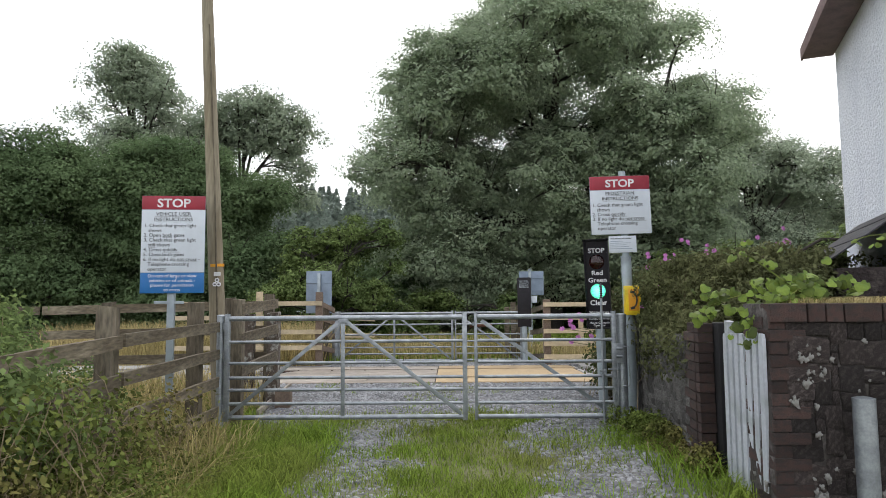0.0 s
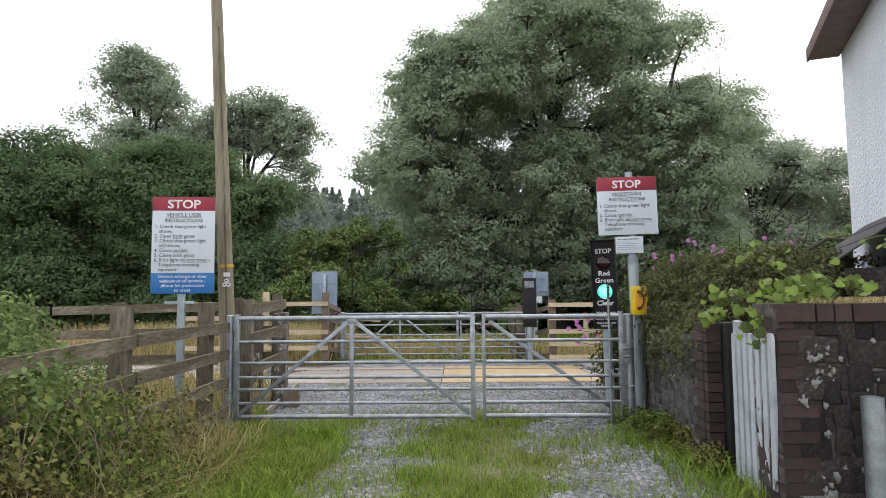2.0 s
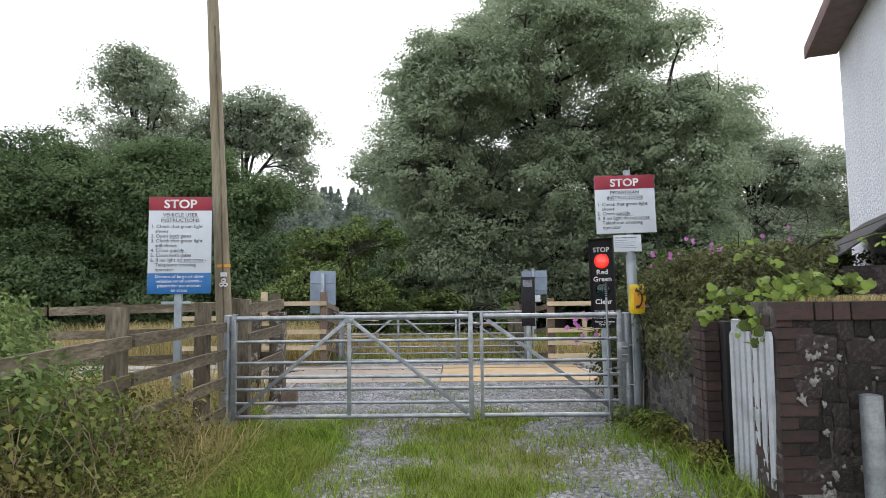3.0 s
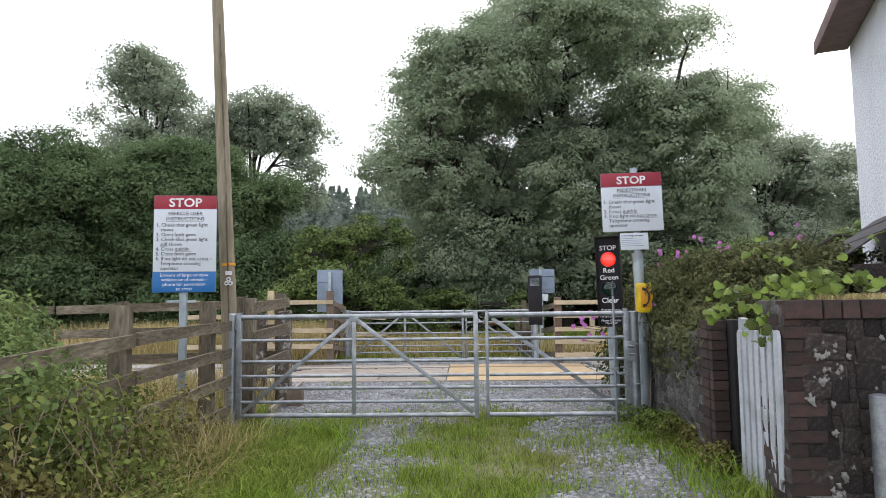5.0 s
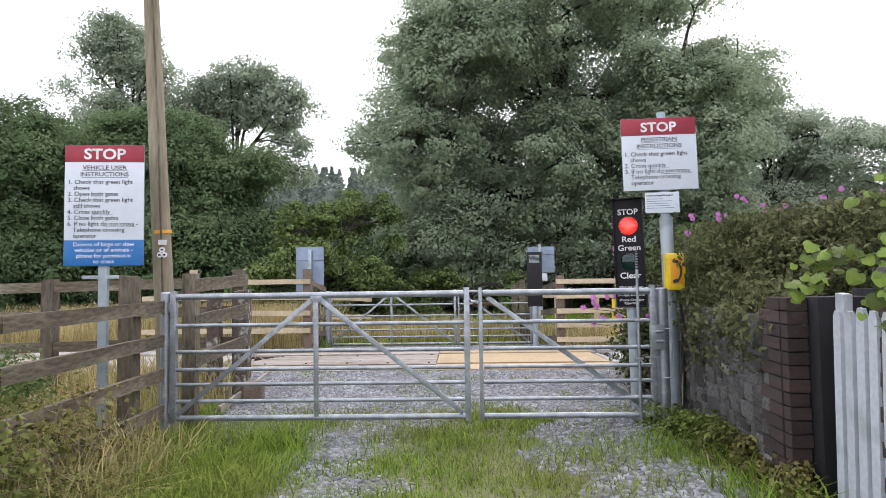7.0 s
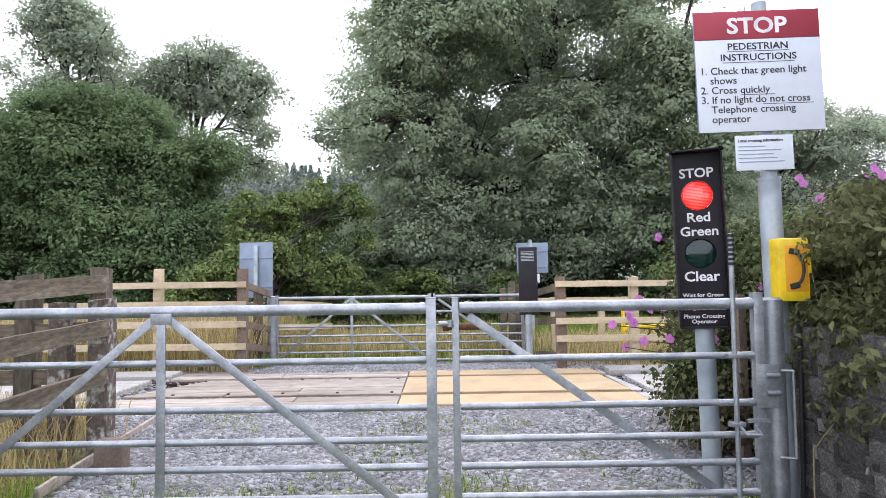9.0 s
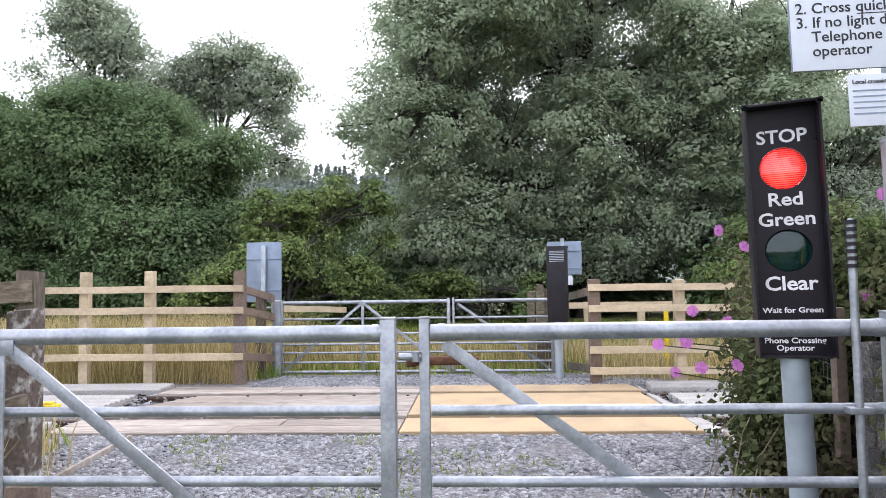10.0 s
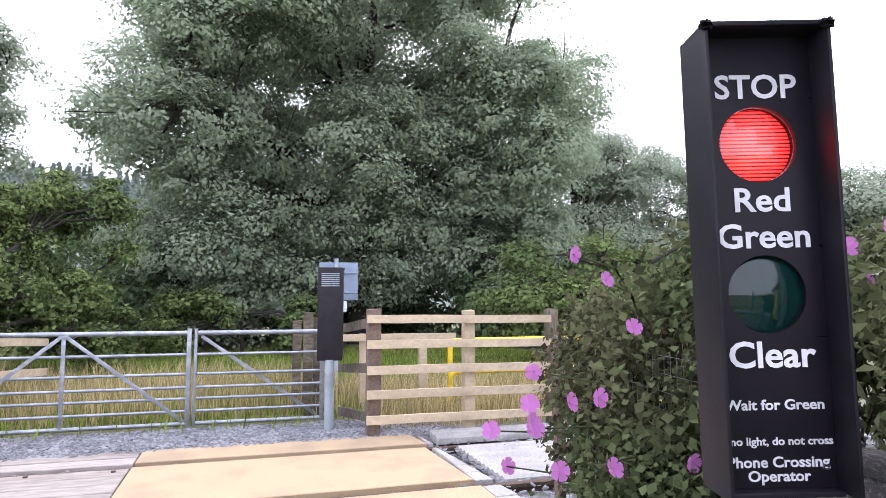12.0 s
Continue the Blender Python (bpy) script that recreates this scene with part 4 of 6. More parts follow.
# ---- garden wall and picket gate ----
def stone_mesh(seed, kind):
    r = random.Random(seed)
    bm = bm_new()
    box(bm, (0, 0, 0), (1, 1, 1), 0.0)
    for v in bm.verts:
        v.co += Vector((r.uniform(-0.10, 0.10), r.uniform(-0.05, 0.05), r.uniform(-0.12, 0.12))) * (1.0 if kind == "stone" else 0.18)
    bmesh.ops.bevel(bm, geom=bm.edges[:], offset=0.06 if kind == "stone" else 0.022, segments=1, affect="EDGES")
    me = bpy.data.meshes.new(kind)
    bm.to_mesh(me)
    bm.free()
    smooth(me, 50 if kind == "stone" else 20)
    me.materials.append(M[kind])
    return me


STONES = [stone_mesh(k, "stone") for k in range(8)]
BRICKS = [stone_mesh(k, "brick") for k in range(4)]
WHITES = []
for me in STONES[:3]:
    c = me.copy()
    c.materials[0] = M["limewash"]
    WHITES.append(c)


def piece(name, me, parent, m, size):
    ob = new(name, me)
    ob.parent = parent
    ob.matrix_basis = m @ Matrix.Diagonal((*size, 1))


GREYS = []
for me in STONES:
    c = me.copy()
    c.materials[0] = M["stone_grey"]
    GREYS.append(c)


def flakes(parent, a, b, z0, z1, n, r):
    """Thin crusts of old limewash left on the face from a to b."""
    a, b = Vector((*a, 0)), Vector((*b, 0))
    d = (b - a).normalized()
    nrm = Vector((d.y, -d.x, 0))
    for _ in range(n):
        c = a.lerp(b, r.random()) + Vector((0, 0, r.uniform(z0, z1))) + nrm * r.uniform(-0.003, 0.009)
        s = r.uniform(0.004, 0.020) * (1.8 if r.random() < 0.2 else 1)
        bm = bm_new()
        k = 15
        ring = []
        for i in range(k):
            an = 2 * math.pi * i / k
            rad = s * r.uniform(0.35, 1.3)
            ring.append(d * (rad * math.cos(an) * 0.9) + Vector((0, 0, rad * math.sin(an) * 1.2)))
        front = [bm.verts.new(v * 0.95 + nrm * 0.0015) for v in ring]
        back = [bm.verts.new(v - nrm * 0.012) for v in ring]
        bm.faces.new(front)
        for i in range(k):
            bm.faces.new((front[i], front[(i + 1) % k], back[(i + 1) % k], back[i]))
        bmesh.ops.recalc_face_normals(bm, faces=bm.faces)
        part("limewash_crust", bm, "limewash", parent, m=Matrix.Translation(c))


def core(parent, x0, x1, y0, y1, z0, z1):
    bm = bm_new()
    box(bm, ((x0 + x1) / 2, (y0 + y1) / 2, (z0 + z1) / 2), (x1 - x0, y1 - y0, z1 - z0), 0.01)
    part("mortar_core", bm, "mortar", parent)


def rubble(parent, a, b, z0, z1, r, meshes, tall, wide, whites=0.0):
    """Random rubble on the face from a to b: uneven stones of mixed size in broken courses."""
    a, b = Vector((*a, 0)), Vector((*b, 0))
    d = b - a
    length, ang = d.length, math.atan2(d.y, d.x)
    n = max(int(length / 0.05), 1)
    top = [z0 + r.uniform(-0.05, 0.0) for _ in range(n)]
    while min(top) < z1 - 0.03:
        i = min(range(n), key=lambda q: top[q])
        base = top[i]
        k = max(1, round(r.uniform(*wide) / (length / n)))
        j = i
        while j < n and j - i < k and top[j] < base + 0.025:
            j += 1
        h = min(r.uniform(*tall) * (0.6 if j - i < 2 else 1.0), z1 - base)
        if z1 - base - h < 0.045:
            h = z1 - base
        c = a + d * ((i + j) / 2 / n)
        w = (j - i) * length / n
        mm = pose(c.x, c.y, base + h / 2) @ Matrix.Rotation(ang, 4, "Z") @ Matrix.Rotation(r.uniform(-0.06, 0.06), 4, "Y")
        piece("stone", r.choice(WHITES if r.random() < whites else meshes), parent, mm, (w - 0.006, 0.075 * r.uniform(0.75, 1.25), h - 0.004))
        for q in range(i, j):
            top[q] = base + h


def quoins(parent, at, along, z0, z1, r, long=0.215, short=0.105):
    """A brick corner toothed into the rubble; its bricks run from at in the direction along."""
    d = Vector((*along, 0)).normalized()
    ang = math.atan2(d.y, d.x)
    z, row = z0, 0
    while z < z1 - 0.04:
        w = (long if row % 2 else short) + r.uniform(-0.006, 0.006)
        c = Vector((*at, 0)) + d * (w / 2)
        mm = pose(c.x, c.y, z + 0.0365) @ Matrix.Rotation(ang, 4, "Z") @ Matrix.Rotation(r.uniform(-0.015, 0.015), 4, "Y")
        piece("brick", r.choice(BRICKS), parent, mm, (w - 0.006, 0.074 + r.uniform(-0.006, 0.006), 0.066))
        z += 0.0735
        row += 1


def garden_walls():
    r = random.Random(11)
    w = tagged(new("wall_near"), "old rubble stone wall with brick corner and white lichen patches", "wall", kind="structure")
    core(w, 1.742, 4.6, 4.182, 4.50, -0.05, 1.325)
    rubble(w, (1.83, 4.205), (3.3, 4.205), 0.0, 1.215, r, STONES, (0.07, 0.17), (0.10, 0.34), 0.015)
    quoins(w, (1.740, 4.203), (1, 0), 0.0, 1.22, r)
    quoins(w, (1.777, 4.242), (0, 1), 0.0, 1.22, r, 0.27, 0.16)
    x = 1.736
    for k in range(14):
        ln = 0.105 if k in (1, 2) else 0.222
        piece("brick", r.choice(BRICKS), w, pose(x + ln / 2, 4.208, 1.272 + r.uniform(-0.004, 0.004)), (ln - 0.01, 0.12, 0.106))
        x += ln
    flakes(w, (1.84, 4.166), (2.75, 4.166), 0.1, 1.18, 24, r)
    for c, k in (((2.05, 1.05), 0.055), ((1.93, 1.02), 0.035), ((1.96, 0.90), 0.042), ((2.02, 0.93), 0.03), ((2.03, 0.30), 0.05), ((1.99, 0.22), 0.04), ((1.86, 0.75), 0.022)):
        flakes(w, (c[0] - k, 4.163), (c[0] + k, 4.163), c[1] - k, c[1] + k, 5, r)
    flakes(w, (1.737, 4.48), (1.737, 4.26), 0.2, 1.2, 6, r)
    w = tagged(new("wall_far"), "low rubble stone garden wall with a brick pier, hedge on top", "wall", kind="structure")
    m = pose(1.80, 5.27, 0, 0, 0, 0)
    bm = bm_new()
    box(bm, (0.072, 1.38, 0.5), (0.22, 2.75, 1.05), 0.01, Matrix.Rotation(-0.075, 4, "Z"))
    part("mortar_core", bm, "mortar_grey", w, m=m)
    rubble(w, (1.995, 8.0), (1.782, 5.50), 0.0, 1.06, r, GREYS, (0.05, 0.13), (0.07, 0.24), 0.04)
    flakes(w, (1.94, 7.6), (1.775, 5.75), 0.2, 0.95, 60, r)
    quoins(w, (1.757, 5.298), (0.09, 1), 0.0, 1.16, r, 0.19, 0.30)
    quoins(w, (1.720, 5.258), (1, 0), 0.0, 1.16, r, 0.115, 0.115)


def picket_gate():
    g = thing("picket_gate", pose(1.762, 4.27, 0.06, -1.6, -5.0, 87), "white painted wooden picket gate in the garden wall", "gate")
    for k in range(7):
        x = 0.04 + k * 0.096
        h = 1.09 - 0.012 * k + 0.01 * math.sin(k * 2)
        bm = bm_new()
        v = [(x - 0.031, h - 0.03), (x - 0.018, h), (x + 0.018, h), (x + 0.031, h - 0.03), (x + 0.031, 0.03), (x - 0.031, 0.03)]
        f = [bm.verts.new((a, 0.0, b)) for a, b in v]
        q = [bm.verts.new((a, 0.02, b)) for a, b in v]
        bm.faces.new(f)
        bm.faces.new(q[::-1])
        for i in range(6):
            j = (i + 1) % 6
            bm.faces.new((f[j], f[i], q[i], q[j]))
        bmesh.ops.recalc_face_normals(bm, faces=bm.faces)
        part("pale", bm, "white_paint", g)
    for z in (0.22, 0.84):
        bm = bm_new()
        box(bm, (0.33, -0.018, z), (0.56, 0.03, 0.075), 0.004)
        part("crossrail", bm, "white_paint", g)
    bm = bm_new()
    box(bm, (0.62, -0.018, 0.55), (0.07, 0.045, 1.09), 0.005)
    part("stile", bm, "white_paint", g)
    bm = bm_new()
    bar(bm, (0.05, -0.018, 0.25), (0.64, -0.018, 0.82), 0.028, 0.06, 0.003)
    part("brace", bm, "white_paint", g)


garden_walls()
picket_gate()
# added boards behind the picket gate: the gateway's shade as black colour
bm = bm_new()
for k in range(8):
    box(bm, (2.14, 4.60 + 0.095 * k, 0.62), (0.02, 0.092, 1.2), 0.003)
solo("gap_shade_screen", bm, "gap_shade_black", "added black boards standing in for the shade inside the garden gateway", "screen")
# added block: shade between brick pier and picket gate, put into its colour
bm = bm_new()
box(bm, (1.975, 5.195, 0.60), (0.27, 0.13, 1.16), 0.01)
solo("gap_shade_block", bm, "gap_shade_black", "added black block standing in for the dark gap beside the brick pier", "gate post")
bm = bm_new()
rod(bm, (0, 0, 0), (0, 0, 0.74), 0.058, seg=24)
bmesh.ops.create_uvsphere(bm, u_segments=24, v_segments=8, radius=0.057, matrix=Matrix.Translation((0, 0, 0.735)) @ Matrix.Diagonal((1, 1, 0.25, 1)))
solo("bollard", bm, "galv", "grey round steel bollard before the stone wall", "bollard", m=pose(2.18, 4.04, 0.06))


# ---- house ----
def house():
    h = thing("house", pose(4.56, 8.0, 0, 0, 0, -110.7), "white roughcast cottage with brown eaves and slate roof", "house")
    W, D, E = 3.7, 5.0, 4.36
    t = math.tan(radians(42))
    bm = bm_new()
    prof = [(0, 0), (D, 0), (D, E), (D / 2, E + t * D / 2), (0, E)]
    f = [bm.verts.new((0, y, z)) for y, z in prof]
    b = [bm.verts.new((W, y, z)) for y, z in prof]
    bm.faces.new(f)
    bm.faces.new(b[::-1])
    for i in range(5):
        j = (i + 1) % 5
        bm.faces.new((f[j], f[i], b[i], b[j]))
    bmesh.ops.recalc_face_normals(bm, faces=bm.faces)
    part("wall", bm, "stucco", h)
    for y0, y1 in ((-0.34, D / 2), (D + 0.34, D / 2)):
        bm = bm_new()
        z0, z1 = E - 0.34 * t + 0.30, E + t * D / 2 + 0.30
        pts = [(y0, z0 - 0.05), (y1, z1 - 0.05), (y1, z1 + 0.03), (y0, z0 + 0.03)]
        f = [bm.verts.new((-0.1, y, z)) for y, z in pts]
        b = [bm.verts.new((W + 0.1, y, z)) for y, z in pts]
        bm.faces.new(f)
        bm.faces.new(b[::-1])
        for i in range(4):
            j = (i + 1) % 4
            bm.faces.new((f[j], f[i], b[i], b[j]))
        bmesh.ops.recalc_face_normals(bm, faces=bm.faces)
        part("roof", bm, "slate", h)
    bm = bm_new()
    box(bm, (W / 2, -0.345, E + 0.02), (W + 0.2, 0.025, 0.16), 0.004)
    part("fascia", bm, "barge", h)
    bm = bm_new()
    box(bm, (W / 2, -0.17, E - 0.04), (W + 0.16, 0.33, 0.02), 0.003)
    part("soffit", bm, "barge", h)
    s = thing("lean_to", h.matrix_basis @ pose(0.75, -0.02, 0), "low dark slate lean-to roof against the white cottage", "outbuilding")
    bm = bm_new()
    box(bm, (1.0, -0.30, 0.80), (1.9, 0.55, 1.6), 0.01)
    part("wall", bm, "stone", s)
    tilt = Matrix.Translation((1.0, -0.70, 1.60)) @ Matrix.Rotation(radians(36), 4, "X")
    for k in range(6):
        for j in range(9):
            bm = bm_new()
            box(bm, (-1.06 + 0.24 * j + 0.06 * (k % 2), 0.06 + 0.15 * k, 0.006 * (k % 2) + 0.004), (0.232, 0.19, 0.012), 0.002, tilt)
            part("slate", bm, "slate", s)


house()


# ---- plants ----
def leaf_quads(C, size, r, up=0.5, fold=0.15, ratio=0.3, jitter=0.35, out=None, loose=0.55):
    n = len(C)
    nrm = r.normal(size=(n, 3)) * (1 if out is None else loose) + np.array([0, 0, up * 2]) + (0 if out is None else out)
    nrm /= np.linalg.norm(nrm, axis=1, keepdims=True)
    u = np.cross(nrm, r.normal(size=(n, 3)))
    u /= np.linalg.norm(u, axis=1, keepdims=True) + 1e-9
    w = np.cross(nrm, u)
    s = (size * (1 + jitter * r.uniform(-1, 1, n)))[:, None]
    a = C - u * s * 0.5
    t = C + u * s * 0.5 - nrm * s * fold
    b = C + w * s * ratio + nrm * s * fold * 0.4
    d = C - w * s * ratio + nrm * s * fold * 0.4
    V = np.stack([a, b, t, d], 1).reshape(-1, 3)
    F = np.arange(4 * n).reshape(-1, 4)
    return V, F


def clumps_in(lobes, n, r, shell=0.55):
    """Places for clumps inside a set of ellipsoids (cx, cy, cz, rx, ry, rz), most of them near the skin."""
    vol = np.array([l[3] * l[4] * l[5] for l in lobes]) ** 0.8
    pick = r.choice(len(lobes), n, p=vol / vol.sum())
    L = np.array(lobes)[pick]
    d = r.normal(size=(n, 3))
    d /= np.linalg.norm(d, axis=1, keepdims=True)
    rad = shell + (1 - shell) * r.uniform(0, 1, n) ** 0.6
    wob = np.array([noise.noise((q[0] * 1.7 + i * 0.0, q[1] * 1.7, q[2] * 1.7)) for i, q in enumerate(d * 1.3 + L[:, :3] * 0.3)])
    return L[:, :3] + d * L[:, 3:] * (rad * (1 + 0.28 * wob))[:, None], L


def crown(lobes, n_clumps, per, size, spread, r, gaps=0.12, floor=0.3, up=0.45, ratio=0.3):
    C, _ = clumps_in(lobes, n_clumps, r)
    keep = np.array([noise.noise((c[0] * 0.55, c[1] * 0.55, c[2] * 0.55)) for c in C]) > -1 + 2 * gaps
    C = C[keep & (C[:, 2] > floor)]
    sp = spread * r.uniform(0.55, 1.35, len(C))
    off = r.normal(size=(len(C), per, 3))
    far = np.linalg.norm(off, axis=2, keepdims=True)
    off = off / far * np.minimum(far, 1.75) * np.array([1, 1, 0.62])
    P = (C[:, None, :] + off * sp[:, None, None]).reshape(-1, 3)
    O = off.reshape(-1, 3)
    ok = P[:, 2] > 0.05
    return leaf_quads(P[ok], size, r, up, ratio=ratio, out=O[ok] * 0.6), C


def limb(bm, pts, r0, r1, seg=7):
    rows = []
    n = len(pts)
    for i, p in enumerate(pts):
        p = Vector(p)
        d = (Vector(pts[min(i + 1, n - 1)]) - Vector(pts[max(i - 1, 0)])).normalized()
        x = d.orthogonal().normalized()
        y = d.cross(x)
        rr = r0 + (r1 - r0) * i / (n - 1)
        rows.append([bm.verts.new(p + (x * math.cos(a) + y * math.sin(a)) * rr) for a in np.linspace(0, 2 * math.pi, seg, endpoint=False)])
    for a, b in zip(rows, rows[1:]):
        for i in range(seg):
            bm.faces.new((a[i], a[(i + 1) % seg], b[(i + 1) % seg], b[i]))


def boughs_in(lobes, n, r, size, floor, holes):
    """Middles and radii of boughs: most on the skin of the lobes, the rest inside them."""
    L = np.array(lobes)
    pick = r.choice(len(L), n * 4, p=(L[:, 3] * L[:, 5]) / (L[:, 3] * L[:, 5]).sum())
    d = r.normal(size=(n * 4, 3))
    d /= np.linalg.norm(d, axis=1, keepdims=True)
    C = L[pick, :3] + d * (L[pick, 3:] - size * 0.5) * r.uniform(0.45, 1.0, n * 4)[:, None] ** 0.5
    keep = []
    for c in C:
        if c[2] > floor and all(np.sum((c - C[k]) ** 2) > (0.72 * size) ** 2 for k in keep):
            if noise.noise((c[0] * 0.62 + holes, 3.1, c[2] * 0.62)) > -0.24:
                keep.append(len(keep))
                C[len(keep) - 1] = c
        if len(keep) == n:
            break
    C = C[:len(keep)]
    return C, size * r.uniform(0.65, 1.25, len(C))


def bough_leaves(C, R, tufts, per, leaf, tuft, r, open_=0.25):
    """Leaf tufts over the upper and outer side of every bough, drooping at the rim."""
    nb = len(C)
    d = r.normal(size=(nb, tufts, 3)) + np.array([0, 0, 0.9])
    d /= np.linalg.norm(d, axis=2, keepdims=True)
    rad = r.uniform(0.35, 1.05, (nb, tufts, 1)) ** 0.6
    T = C[:, None, :] + d * rad * R[:, None, None] * np.array([1.15, 1.15, 0.72])
    T[..., 2] -= 0.30 * R[:, None] * np.linalg.norm(d[..., :2], axis=2) ** 2
    keep = r.uniform(0, 1, (nb, tufts)) > open_
    T, D = T[keep], d[keep]
    k = tuft * r.uniform(0.5, 1.4, len(T))
    off = r.normal(size=(len(T), per, 3))
    far = np.linalg.norm(off, axis=2, keepdims=True)
    off = off / far * np.minimum(far, 1.9)
    P = T[:, None, :] + off * k[:, None, None] * np.array([1.15, 1.15, 0.6])
    O = off * 0.22 + D[:, None, :] * 1.25
    return P.reshape(-1, 3), O.reshape(-1, 3)


def tree(name, base, top, lobes, n_boughs, size, tufts, per, leaf_size, tuft, seed, leaf, label, trunk=0.3, category="tree", group="", floor=0.5, open_=0.25, ratio=0.3, fork=0.32, loose=0.33):
    """Trunk that forks into limbs, one to every bough, and a crown of leaf tufts on the boughs."""
    r = np.random.default_rng(seed)
    t = thing(name, pose(*base), label, category, group)
    C, R = boughs_in(lobes, n_boughs, r, size, floor, seed * 1.7)
    P, O = bough_leaves(C, R, tufts, per, leaf_size, tuft, r, open_)
    ok = P[:, 2] > 0.1
    V, F = leaf_quads(P[ok], leaf_size, r, 0.25, ratio=ratio, out=O[ok], loose=loose)
    ob = new("crown", fast_mesh("crown", V - np.array(base), F, leaf))
    ob.parent = t
    bm = bm_new()
    b0, b1 = Vector(base), Vector(top)
    line = [b0 + (b1 - b0) * f + Vector((noise.noise((f * 3, seed, 0)), noise.noise((f * 3, seed, 5)), 0)) * 1.5 * trunk * f for f in np.linspace(0, 1, 9)]
    limb(bm, [p - b0 for p in line], trunk, trunk * 0.3, 10)
    # main limbs first, then a branch from the nearest of them to every bough
    mains = []
    for k in range(7):
        c = Vector(C[r.integers(len(C))])
        s0 = line[min(int((fork + 0.08 * k) * 8), 7)]
        mid = s0.lerp(c, 0.5) + Vector((0, 0, 0.16 * (c - s0).length))
        pts = [s0, s0.lerp(mid, 0.55), mid, mid.lerp(c, 0.6), c]
        limb(bm, [p - b0 for p in pts], trunk * r.uniform(0.42, 0.6), 0.04, 8)
        mains += pts[1:]
    mains += line[3:]
    for c, rad in zip(C, R):
        c = Vector(c)
        s0 = min(mains, key=lambda q: (q - c).length + max(q.z - c.z, 0) * 1.5)
        mid = s0.lerp(c, 0.5) + Vector((r.uniform(-0.2, 0.2), r.uniform(-0.2, 0.2), 0.10 * (c - s0).length))
        limb(bm, [p - b0 for p in (s0, mid, c)], trunk * 0.17 + 0.012, 0.02, 6)
        for k in range(5):
            e = c + Vector(r.normal(size=3)).normalized() * rad * 0.85 + Vector((0, 0, 0.25 * rad))
            limb(bm, [p - b0 for p in (mid.lerp(c, 0.5 + 0.1 * k), c.lerp(e, 0.5) + Vector((0, 0, 0.08)), e)], 0.022, 0.008, 5)
    part("trunk", bm, "bark", t)
    return t


ASH = [(4.2, 26.8, 11.2, 4.8, 5.0, 4.3), (0.4, 26.6, 9.4, 3.4, 4.2, 3.4), (-1.4, 26.8, 6.4, 2.8, 3.4, 2.6), (7.4, 26.8, 9.9, 3.0, 4.4, 4.3), (9.4, 26.8, 7.4, 2.9, 3.8, 3.2),
       (-0.2, 27.8, 3.4, 3.6, 2.8, 2.9), (8.8, 28.0, 3.8, 3.2, 2.8, 3.0), (4.4, 27.4, 6.0, 4.6, 3.2, 2.8), (4.2, 28.2, 3.4, 3.4, 2.4, 2.2)]
tree("ash_tree", (4.3, 29.0, 0), (4.6, 28.0, 12.5), ASH, 205, 1.30, 60, 64, 0.125, 0.27, 21, "leaf_ash", "large spreading ash tree with dense grey-green foliage", 0.45, open_=0.30, ratio=0.32, loose=0.45)
tree("alder_tree", (-14.6, 30, 0), (-15.5, 30, 12.8), [(-15.6, 30, 12.1, 1.6, 1.5, 1.8), (-13.4, 30, 10.7, 1.9, 1.8, 1.5), (-17.2, 30, 10.7, 1.4, 1.3, 0.9), (-14.4, 30, 8.6, 3.0, 2, 1.7)],
     66, 0.80, 34, 30, 0.14, 0.26, 22, "leaf_alder", "tall thin alder tree with open crown", 0.2, open_=0.38, loose=0.8)
tree("alder_tree", (-10.3, 30.5, 0), (-10.1, 30.5, 10.8), [(-10.0, 30.5, 10.2, 2.1, 1.5, 1.6), (-8.3, 30.5, 9.1, 1.7, 1.3, 1.7), (-11.9, 30.5, 9.2, 1.7, 1.5, 1.9), (-7.7, 30.5, 7.0, 1.2, 1.2, 1.4)],
     72, 0.80, 34, 30, 0.14, 0.26, 23, "leaf_alder", "slender alder tree with see-through crown", 0.18, open_=0.38, loose=0.8)
tree("round_tree", (-10.2, 23.0, 0), (-10.2, 23, 5.2), [(-10.2, 23, 4.7, 3.1, 2.6, 2.9), (-7.5, 23, 3.4, 2.0, 2.3, 2.7), (-8.5, 22, 2.0, 3.0, 2.3, 1.8)],
     125, 0.95, 54, 46, 0.105, 0.22, 24, "leaf_dark", "dense dark-green rounded tree behind the fence", 0.22, group="trees along the far side", open_=0.10, loose=0.6)
tree("round_tree", (-15.4, 22.5, 0), (-15.2, 22.5, 5.0), [(-14.6, 22.5, 4.6, 2.8, 2.7, 3.0), (-18.4, 22.5, 4.6, 3.0, 2.8, 3.1), (-15, 21.5, 2.0, 4.2, 2.4, 1.8)],
     140, 0.95, 54, 46, 0.105, 0.22, 25, "leaf_dark", "dense dark-green rounded tree behind the fence", 0.22, group="trees along the far side", open_=0.10, loose=0.6)
tree("round_tree", (-24, 24, 0), (-24, 24, 6.0), [(-23.5, 24, 4.6, 3.6, 3.2, 3.2), (-28, 24, 4.6, 3.6, 3.2, 3.2)], 70, 1.15, 45, 36, 0.18, 0.26, 26, "leaf_dark", "dense dark-green rounded tree at the wood edge", 0.22, group="trees along the far side", open_=0.10)
